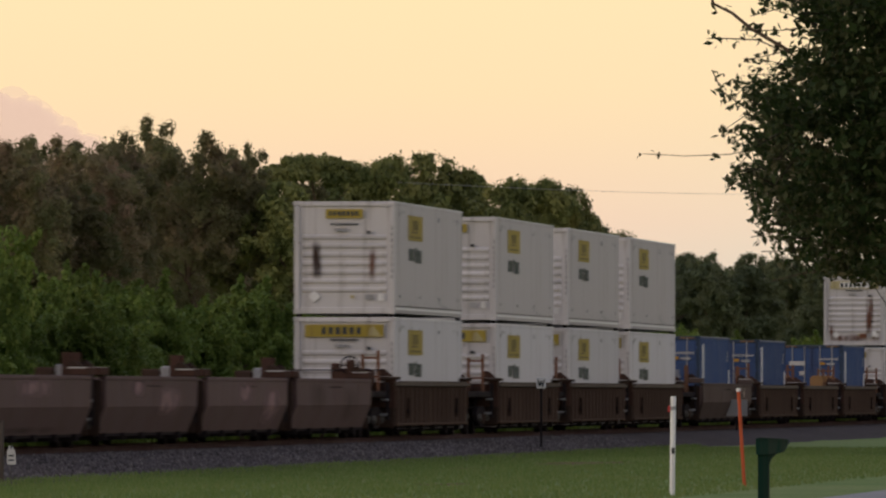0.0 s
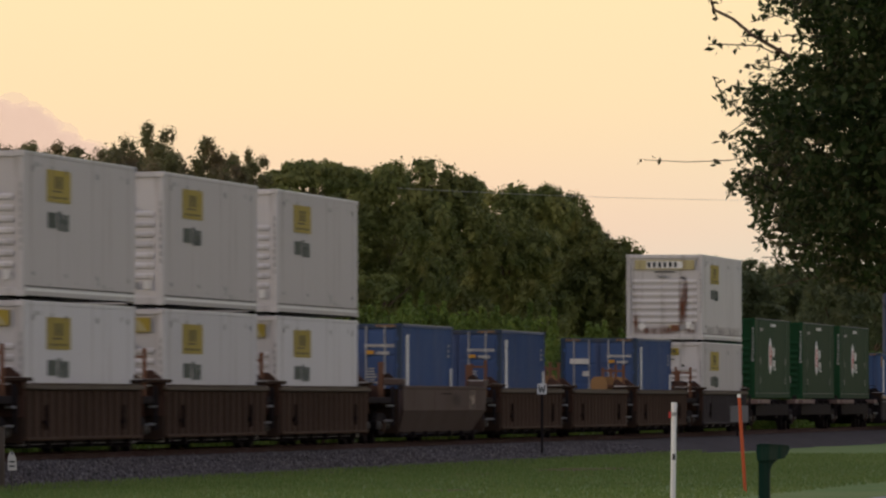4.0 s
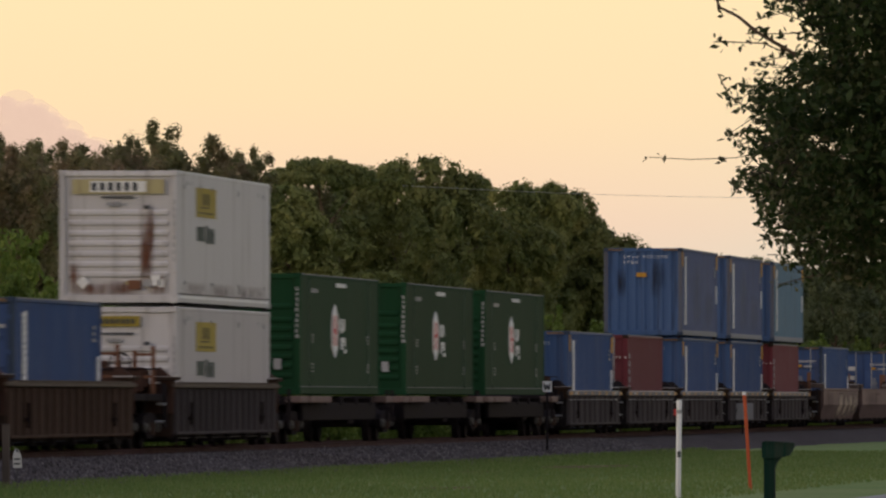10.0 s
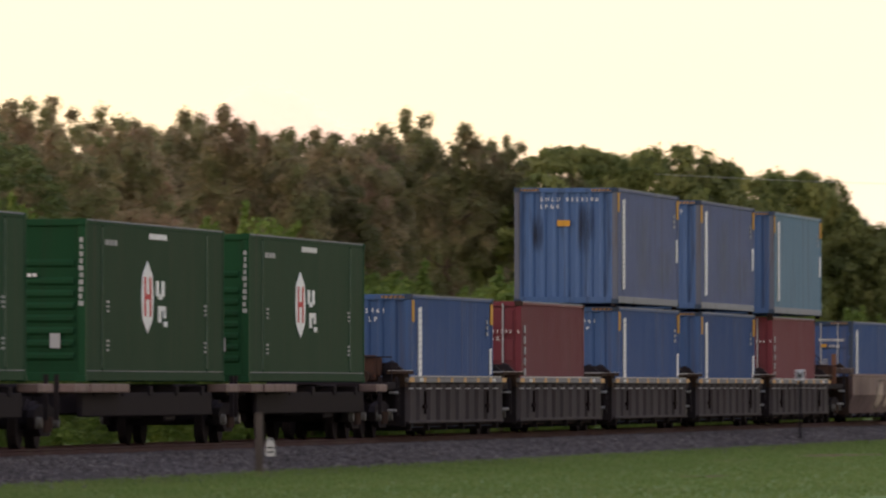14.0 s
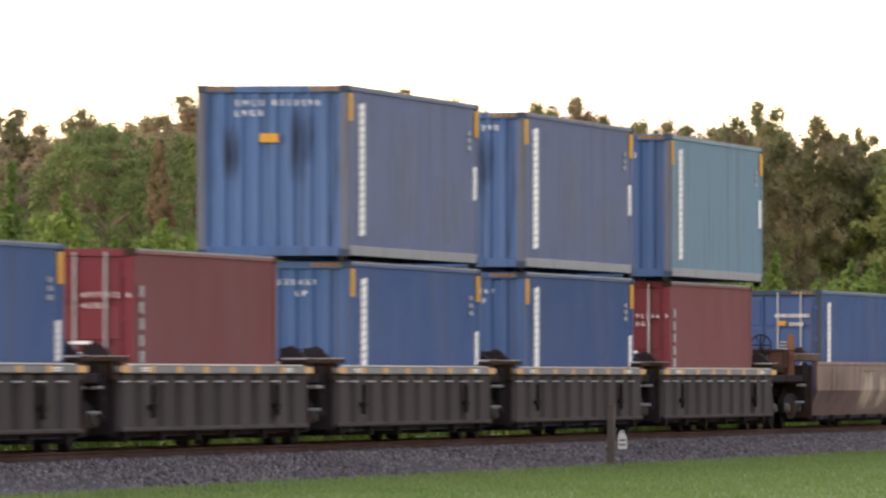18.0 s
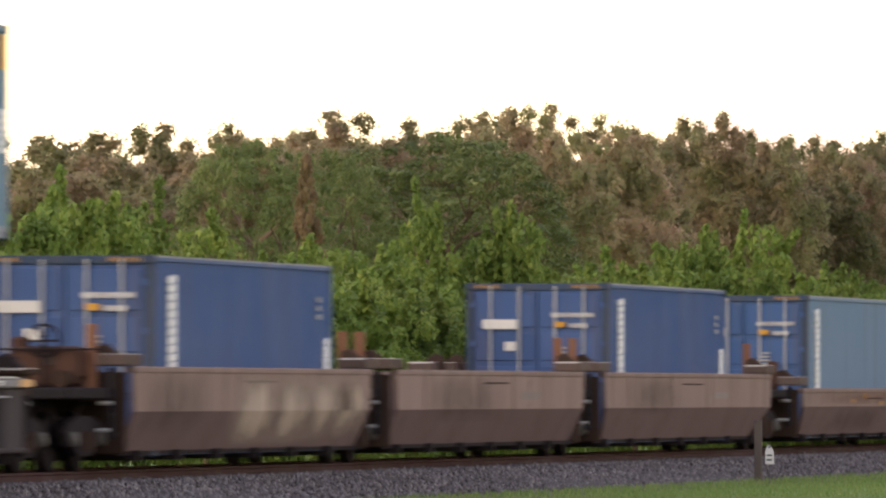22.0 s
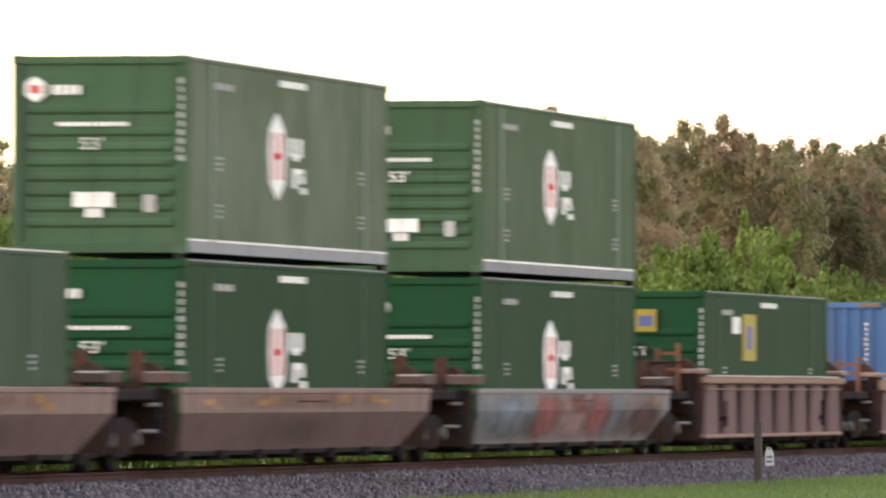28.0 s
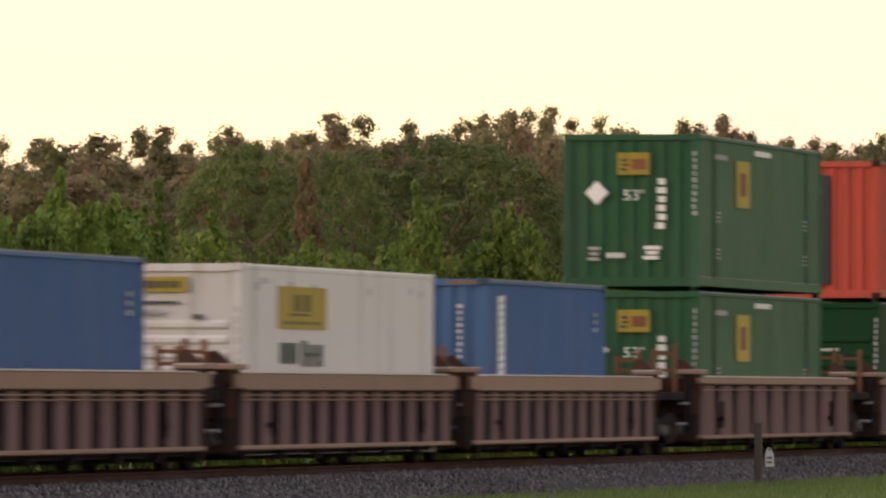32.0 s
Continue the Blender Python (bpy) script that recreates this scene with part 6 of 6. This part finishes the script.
# places along the wood's edge, set to fit its skyline from the camera: y, height (x steps through the rows below)
WOOD_A = [(292.6, 8.0), (323.4, 9.3), (309.7, 9.2), (352.7, 10.5), (336.0, 9.5), (321.1, 9.6), (360.5, 10.3), (345.3, 10.1), (387.1, 11.8),
          (371.7, 11.0), (354.8, 10.5), (397.0, 11.9), (380.4, 11.7), (427.7, 13.1), (408.2, 12.0), (391.4, 11.6), (444.8, 12.9), (428.6, 12.75),
          (483.4, 12.2), (470.2, 12.7), (452.2, 12.0)]
WOOD_B = [(459.7, 12.1), (445.4, 11.2), (504.8, 13.4), (477.0, 12.6), (458.8, 12.6), (514.0, 14.6), (498.7, 13.7), (564.7, 14.3), (535.5, 13.5)]
GREEN_A = [(499.3, 11.4), (536.8, 11.8), (574.9, 13.3), (540.5, 13.5), (586.2, 14.6), (636.8, 12.6), (597.8, 13.4), (646.5, 14.5), (693.2, 14.8), (646.2, 11.9)]
GREEN_B = [(697.1, 11.0), (762.8, 11.0), (724.5, 10.3), (792.7, 11.0), (867.2, 12.5), (834.2, 12.1), (925.4, 13.0), (1028.0, 14.2)]
ROW_X = (-64, -70, -66, -73, -68)
GREEN_X = (-62, -65, -68)


def build_trees():
    rng = random.Random(11)
    for i, (y, h) in enumerate(WOOD_A + WOOD_B):
        tree("plume", "leaf_glare" if i < len(WOOD_A) else "leaf_dark", 20 + i % 5, ROW_X[i % 5], y, h, rng.uniform(1.1, 1.4), rng.uniform(0, 360), label="tall ragged dark olive tree at the wood's edge", group="trees of the wood")
    for i, (y, h) in enumerate(GREEN_A + GREEN_B):
        tree("leafy", "leaf_olive" if i < len(GREEN_A) else "leaf_haze", 30 + i % 4, GREEN_X[i % 3], y, h, rng.uniform(1.0, 1.3), rng.uniform(0, 360), label="dense broad-leaved green tree at the wood's edge", group="trees of the wood")
    for x, y, h in ((-66.0, 408.4, 11.7), (-70.0, 442.2, 12.2), (-72.0, 363.8, 10.4)):
        tree("plume", "leaf_glare", 22, x, y, h, 1.15, y, label="tall ragged dark olive tree at the wood's edge", group="trees of the wood")
    for x, y, h in ((-68.0, 616.0, 13.0), (-66.5, 640.0, 12.2)):
        tree("leafy", "leaf_olive", 32, x, y, h, 1.2, y, label="dense broad-leaved green tree at the wood's edge", group="trees of the wood")
    # second row, lower, that closes the gaps
    y = 285.0
    k = 0
    while y < 1250:
        kind, leaf = (("plume", "leaf_glare" if y < 440 else "leaf_dark") if y < 520 else ("leafy", "leaf_olive" if y < 640 else "leaf_haze"))
        h = (1.02 * (8.2 + (y - 290) * 0.026) if y < 520 else 12.7 if y < 690 else 12.0) * rng.uniform(0.9, 1.05)
        tree(kind, leaf, (20 if kind == "plume" else 30) + k % 4, -rng.uniform(76, 88), y * 1.18, h * 1.12, rng.uniform(1.1, 1.4), rng.uniform(0, 360), label="tree deep in the shaded wood", group="trees of the wood")
        y += rng.uniform(6, 9) * (1 if y < 520 else 1.5)
        k += 1
    # pines in front of the wood
    for x, y, h, w, lab in ((-56, 313.1, 9.2, 1.05, "broad umbrella-crowned pine"), (-57, 288.2, 8.5, 0.62, "round-crowned pine"), (-56.5, 297.0, 8.4, 0.5, "round-crowned pine"), (-57, 318.0, 7.6, 0.8, "round-crowned pine")):
        tree("dome", "leaf_pine", 41, x, y, h, w, rng.uniform(0, 360), "pine_tree", lab + " before the wood", "pines before the wood")
    for x, y, h, w in ((-61.5, 507.0, 13.0, 1.0), (-66.0, 616.0, 14.4, 0.45)):
        tree("parasol", "leaf_olive", 42, x, y, h, w, y, "pine_tree", "dark flat-topped pine over the broad-leaved trees", "pines before the wood")
    tree("cone", "leaf_rust", 51, -54.5, 283.2, 8.0, 0.62, 40, "tree", "narrow withered brown conifer", "trees of the wood")
    tree("cone", "leaf_rust", 52, -57.0, 340.0, 6.2, 0.7, 80, "tree", "half withered brown tree", "trees of the wood")
    tree("shrub", "leaf_pine", 62, -50, 262.0, 5.4, 0.6, 10, "shrub", "small round dark green shrub", "shrubs behind the line")
    # shrubs along the line
    y = 182.0
    k = 0
    while y < 1000:
        h = rng.uniform(4.1, 5.4) if y < 520 else rng.uniform(3.6, 5.0)
        tree("shrub", "leaf_bright", 60 + k % 5, -rng.uniform(43.0, 47.5), y, h, rng.uniform(0.85, 1.2), rng.uniform(0, 360), "shrub", "bright green leafy shrub behind the railway line", "shrubs behind the line")
        y += rng.uniform(2.4, 4.2) * (1 if y < 420 else 2.2)
        k += 1
    for y, h in ((250.2, 6.3), (293.7, 6.4), (286.8, 6.0), (205.9, 5.7), (210.9, 5.6), (201.5, 5.6)):
        tree("shrub", "leaf_bright", 60 + int(y) % 5, -44.5, y, h, 0.9, y * 7, "shrub", "taller bright green leafy shrub behind the railway line", "shrubs behind the line")


def build_cloud():
    """A far bank of evening cloud low over the wood; it glows in place of sunlight on it."""
    rng = random.Random(3)
    bm = bmesh.new()
    for i in range(420):
        u = rng.uniform(-1, 1)
        top = 26 * (1 - abs(u + 0.1) ** 1.3) + 4
        r = rng.uniform(2.5, 7.0)
        m = Matrix.Translation((-662 + 38 * u, 4450 + rng.uniform(-5, 5), 94 + rng.uniform(-0.5, 1.0) * top)) @ Matrix.Diagonal((r * 1.25, 3, r * 0.8, 1))
        bmesh.ops.create_icosphere(bm, subdivisions=2, radius=1, matrix=m)
    mt, nt, bs = node_mat("glowing_cloud")
    em = nt.nodes.new("ShaderNodeEmission")
    em.inputs["Color"].default_value, em.inputs["Strength"].default_value = (0.95, 0.665, 0.515, 1), 1.0
    clear = nt.nodes.new("ShaderNodeBsdfTransparent")
    thin = nt.nodes.new("ShaderNodeMixShader")
    thin.inputs[0].default_value = 0.27
    nt.links.new(clear.outputs[0], thin.inputs[1])
    nt.links.new(em.outputs[0], thin.inputs[2])
    nt.links.new(thin.outputs[0], nt.nodes["Material Output"].inputs["Surface"])
    tagged(new("backdrop_cloud", mesh_of(bm, "backdrop_cloud", mt, True)), "pale pink evening cloud low on the sky", "cloud", kind="structure")


def build_oak():
    """Oak whose low outer boughs hang into view."""
    root = empty("oak_tree")
    rng = np.random.default_rng(8)
    c0 = np.array((-1.75, 70.0, 3.95))
    # inner crown: close dark tufts
    n = 900
    d = rng.normal(0, 1, (n, 3))
    d /= np.linalg.norm(d, axis=1)[:, None]
    d = np.sign(d) * np.abs(d) ** 0.5
    ctr = c0 + d * np.array((3.3, 3.0, 1.75)) * (rng.random((n, 1)) ** 0.3)
    ctr[:, 0] = np.maximum(ctr[:, 0], -4.95 + 0.5 * np.clip(2.9 - ctr[:, 2], 0, 1) + 0.3 * np.clip(ctr[:, 2] - 3.7, 0, 1))
    pts, _ = clumps(rng, ctr, np.full((n, 3), 0.42), 95)
    v0, f0 = leaf_quads(rng, pts, 0.042, 0.3, 1.8)
    # outer boughs towards the line: rosettes of small leaves, edge shaped to fit the camera's view
    n = 1900
    z = rng.uniform(2.3, 4.7, n)
    edge = np.interp(z, [2.3, 2.39, 2.46, 2.64, 2.92, 3.2, 3.56, 3.66, 3.78, 3.95, 4.14, 4.7], [-4.75, -5.08, -5.32, -5.52, -5.61, -5.63, -5.63, -5.42, -5.16, -5.24, -5.42, -5.5])
    edge += 0.05 * np.sin(z * 23) + 0.03 * np.sin(z * 61)
    ctr = np.stack([edge + 1.2 * rng.random(n) ** 0.85, 69.6 + rng.uniform(-1.6, 1.6, n), z], 1)
    pts, way = clumps(rng, ctr, np.full((n, 3), 0.085) * rng.uniform(0.7, 1.4, (n, 1)), 28)
    v1, f1 = leaf_quads(rng, pts, 0.027, 0.3, 2.0)
    # thin outermost twig ends, a few leaves each
    k = rng.choice(n, 240, replace=False)
    tip = np.stack([edge[k] + rng.uniform(-0.13, 0.16, 240), ctr[k, 1], z[k]], 1)
    pts, _ = clumps(rng, tip, np.full((240, 3), 0.05), 9)
    v2, f2 = leaf_quads(rng, pts, 0.025, 0.2, 1.9)
    part("crown", raw_mesh("crown", np.concatenate([v0, v1, v2]), np.concatenate([f0, f1 + len(v0), f2 + len(v0) + len(v1)]), M["leaf_oak"]), None, root)
    bm = bmesh.new()
    for q in tip:
        tube(bm, q, q + np.array((0.16, rng.normal(0, 0.1), rng.normal(0, 0.12))), 0.002, 0.004, 4)
    tagged(part("twig", bm, M["twig"], root), kind="stuff")
    bm = bmesh.new()
    tube(bm, (c0[0], 70, -0.1), (c0[0] + 0.1, 70, 1.9), 0.32, 0.26, 12)
    for i in range(16):
        a = i * 0.41
        q = c0 + np.array((math.cos(a) * 2.6, math.sin(a) * 2.4, rng.uniform(-0.8, 1.2)))
        m = (Vector((c0[0] + 0.1, 70, 1.85)) + Vector(q)) / 2 + Vector((0, 0, 0.35))
        tube(bm, (c0[0] + 0.1, 70, 1.8), m, 0.12, 0.08, 8)
        tube(bm, m, q, 0.08, 0.03, 7)
    part("trunk", bm, M["bark"], root)

    def spray(name, pts, leaves, thick=0.006, seed=1):
        """A bare twig through pts with leaves (share along it, size) on it."""
        r = np.random.default_rng(seed)
        b = bmesh.new()
        pv = [Vector(p) for p in pts]
        for i in range(len(pv) - 1):
            tube(b, pv[i], pv[i + 1], thick * (1 - 0.5 * i / len(pv)), thick * (1 - 0.5 * (i + 1) / len(pv)), 6)
        twig = part(name, b, M["bark"], root)
        cs = []
        for t in leaves:
            i = min(int(t * (len(pv) - 1)), len(pv) - 2)
            k = t * (len(pv) - 1) - i
            cs.append(np.array(pv[i].lerp(pv[i + 1], k)) + r.normal(0, 0.028, 3))
        vv, ff = leaf_quads(r, np.array(cs), 0.029, 0.2, 2.0)
        tagged(part("leaf_spray", raw_mesh("leaf_spray", vv, ff, M["leaf_oak"]), None, twig), kind="stuff")
    # bearings near the crown's outer edge, 70 m out
    at = lambda px, pz: (-5.85 + px, 69.8, pz)
    spray("twig", [at(0.33, 3.18), at(0.02, 3.125), at(-0.26, 3.115), at(-0.53, 3.13)], [0.98, 1.0, 0.97, 0.99, 0.45, 0.42, 0.48, 0.3, 0.2, 0.1, 0.05], 0.004, 3)
    spray("twig", [at(0.4, 3.78), at(0.16, 3.92), at(0.04, 4.02), at(-0.08, 4.08), at(-0.12, 4.2)], [0.5, 0.6, 0.7, 0.75, 0.8, 0.82, 0.9, 0.95, 1.0, 0.3], 0.014, 4)
    spray("twig", [at(0.5, 3.72), at(0.2, 3.85), at(-0.02, 3.86), at(-0.12, 3.86)], [0.3 + 0.035 * i for i in range(20)], 0.006, 5)
    spray("twig", [at(0.35, 3.35), at(0.12, 3.42), at(-0.02, 3.52), at(-0.09, 3.66)], [0.2 + 0.045 * i for i in range(18)], 0.006, 6)
    spray("twig", [at(0.35, 3.2), at(0.1, 3.24), at(-0.02, 3.29)], [0.2, 0.4, 0.5, 0.7, 0.97, 1.0, 0.98], 0.004, 7)
    for i in range(14):
        z = 2.35 + 0.14 * i
        x0 = 0.15 + 0.25 * max(0, 2.9 - z)
        spray("twig", [at(x0 + 0.5, z + 0.05), at(x0 + 0.2, z + 0.02), at(x0 - 0.03 * (i % 3), z - 0.03 + 0.05 * (i % 2))], [0.1 + 0.03 * j for j in range(30)], 0.005, 10 + i)
    return tagged(root, "live oak with small dark leathery leaves and bare twigs", "tree")


# ---------------------------------------------------------------- lineside things
def build_lineside():
    root = empty("milepost")
    part("post", boxes((-0.065, 0.065, -0.06, 0.06, -0.2, 1.12), bevel=0.015), M["wood"], root)
    part("cap", boxes((-0.07, 0.07, -0.065, 0.065, 1.12, 1.15), bevel=0.01), M["wood"], root)
    root.location = (-28.95, 192.5, 0)
    tagged(root, "short weathered wooden post beside the ballast", "post")
    root = empty("tag_sign")
    part("stake", tube(bmesh.new(), (0, 0, -0.1), (0, 0, 0.5), 0.012, n=6), M["steel"], root)
    bm = prism(bmesh.new(), [(-0.07, 0.38), (0.085, 0.38), (0.075, 0.60), (0.02, 0.71), (-0.035, 0.71), (-0.075, 0.60)], -0.016, -0.010, "y")
    part("plate", bm, M["lip"], root, "dull white tag plate")
    for lim in ((-0.05, 0.05, 0.44, 0.47), (-0.05, 0.05, 0.52, 0.55), (-0.015, 0.02, 0.66, 0.70)):
        part("lettering", boxes((lim[0], lim[1], -0.020, -0.016, lim[2], lim[3])), M["dark_mark"], root)
    root.location = (-28.72, 192.3, 0)
    tagged(root, "small white tag on a stake beside a wooden post", "sign")
    # whistle board
    root = empty("whistle_sign")
    part("post", boxes((-0.03, 0.03, -0.02, 0.02, -0.2, 1.82)), M["black"], root)
    part("plate", boxes((-0.125, 0.125, -0.032, -0.021, 1.78, 2.07), bevel=0.003), M["plastic_white"], root, "white plate")
    bm = bmesh.new()
    for x0, x1, z0, z1 in ((-0.085, -0.045, 2.02, 1.83), (0.0, -0.045, 1.98, 1.83), (0.0, 0.045, 1.98, 1.83), (0.085, 0.045, 2.02, 1.83)):
        prism(bm, [(x0 - 0.017, z0), (x0 + 0.017, z0), (x1 + 0.017, z1), (x1 - 0.017, z1)], -0.042, -0.033, "y")
    part("letter_w", bm, M["dark_mark"], root, "black letter W")
    root.location = (-29.9, 297.0, 0)
    tagged(root, "white whistle board with a black W on a dark post", "sign")
    root = empty("back_of_sign")
    part("post", boxes((-0.03, 0.03, -0.02, 0.02, -0.2, 1.6)), M["black"], root)
    part("plate", boxes((-0.38, 0.38, -0.03, -0.02, 1.05, 1.62), bevel=0.005), M["chord"], root, "plain grey plate")
    root.location = (-31.71, 382.7, -0.18)
    tagged(root, "plain grey sign plate on a post by the line", "sign")
    # marker poles
    root = empty("marker_pole")
    part("tube", tube(bmesh.new(), (0, 0, -0.1), (0.02, 0, 1.5), 0.043, 0.043, 14), M["plastic_white"], root)
    part("cap", tube(bmesh.new(), (0.02, 0, 1.5), (0.02, 0, 1.58), 0.048, 0.042, 14), M["plastic_white"], root)
    part("band", tube(bmesh.new(), (0.018, 0, 1.36), (0.018, 0, 1.42), 0.047, 0.047, 14), M["chord"], root, "grey clamp band")
    part("tab", boxes((-0.065, -0.03, -0.03, 0.0, 1.33, 1.43)), M["red_mark"], root, "small red tab")
    part("label", boxes((-0.005, 0.045, -0.047, -0.041, 0.66, 0.76)), M["dark_mark"], root, "dark label")
    root.location = (-15.6, 175.8, 0)
    tagged(root, "white plastic utility marker pole standing in the grass", "marker pole")
    root = empty("marker_pole")
    part("tube", tube(bmesh.new(), (0.06, 0, -0.1), (-0.05, 0, 1.66), 0.031, 0.031, 14), M["plastic_orange"], root)
    part("cap", tube(bmesh.new(), (-0.05, 0, 1.66), (-0.055, 0, 1.72), 0.036, 0.033, 14), M["plastic_white"], root, "white cap")
    root.location = (-15.9, 192.9, 0)
    tagged(root, "leaning orange plastic utility marker pole in the grass", "marker pole")
    # mailbox
    root = empty("mailbox")
    part("post", boxes((-0.16, 0.01, -0.08, 0.08, -0.1, 0.74), bevel=0.02), M["mailbox_green"], root)
    part("brace", prism(bmesh.new(), [(-0.16, 0.62), (0.01, 0.62), (0.04, 0.70), (0.12, 0.78), (-0.16, 0.80)], -0.07, 0.07, "y"), M["mailbox_green"], root)
    prof = [(-0.18, 0.76), (0.10, 0.77), (0.22, 0.80), (0.26, 0.86), (0.30, 0.95), (0.29, 0.985), (0.20, 0.995), (-0.12, 1.01), (-0.17, 0.985), (-0.19, 0.93)]
    part("box", prism(bmesh.new(), prof, -0.11, 0.11, "y"), M["mailbox_green"], root)
    part("lid", prism(bmesh.new(), [(-0.195, 0.975), (0.305, 0.965), (0.29, 0.99), (0.2, 1.002), (-0.12, 1.018), (-0.18, 1.0)], -0.12, 0.12, "y"), M["mailbox_green"], root)
    root.location = (-13.15, 164.5, -0.05)
    tagged(root, "dark green plastic mailbox on a moulded post by the road", "mailbox")
    # overhead wires far behind
    a, z = Vector(WIRE[0]), Vector(WIRE[1])
    pts = [a.lerp(z, i / 16) - Vector((0, 0, 0.12 * math.sin(math.pi * i / 16))) for i in range(17)]
    tagged(new("overhead_wire", mesh_of(cable(bmesh.new(), pts, 0.011), "overhead_wire", M["chord"])), "thin grey overhead wire before the trees", "wire")


WIRE = ((-61.1, 536.5, 12.0), (-56.4, 697.7, 14.3))
build_ground()
build_trees()
build_cloud()
build_oak()
build_lineside()
build_containers()
build_cars()


def build_ties():
    me = mesh_of(boxes((-1.3, 1.3, -0.11, 0.11, -0.17, 0.0), bevel=0.01), "tie", M["tie"])
    bed = bpy.data.objects["ballast"]
    for i in range(300):
        ob = part("tie", me, None, bed, at=(TRACK_X + 0.02 * math.sin(i * 2.1), 150 + 0.55 * i, RAIL_Z - 0.147))


build_ties()


def motions():
    for ob, s, z in TRAIN:
        walk(ob, [(t, pose(TRACK_X, s - SPEED * (t - T_REF), z)) for t in (0.0, 8.0, 16.0, 24.0, 32.0)])


motions()
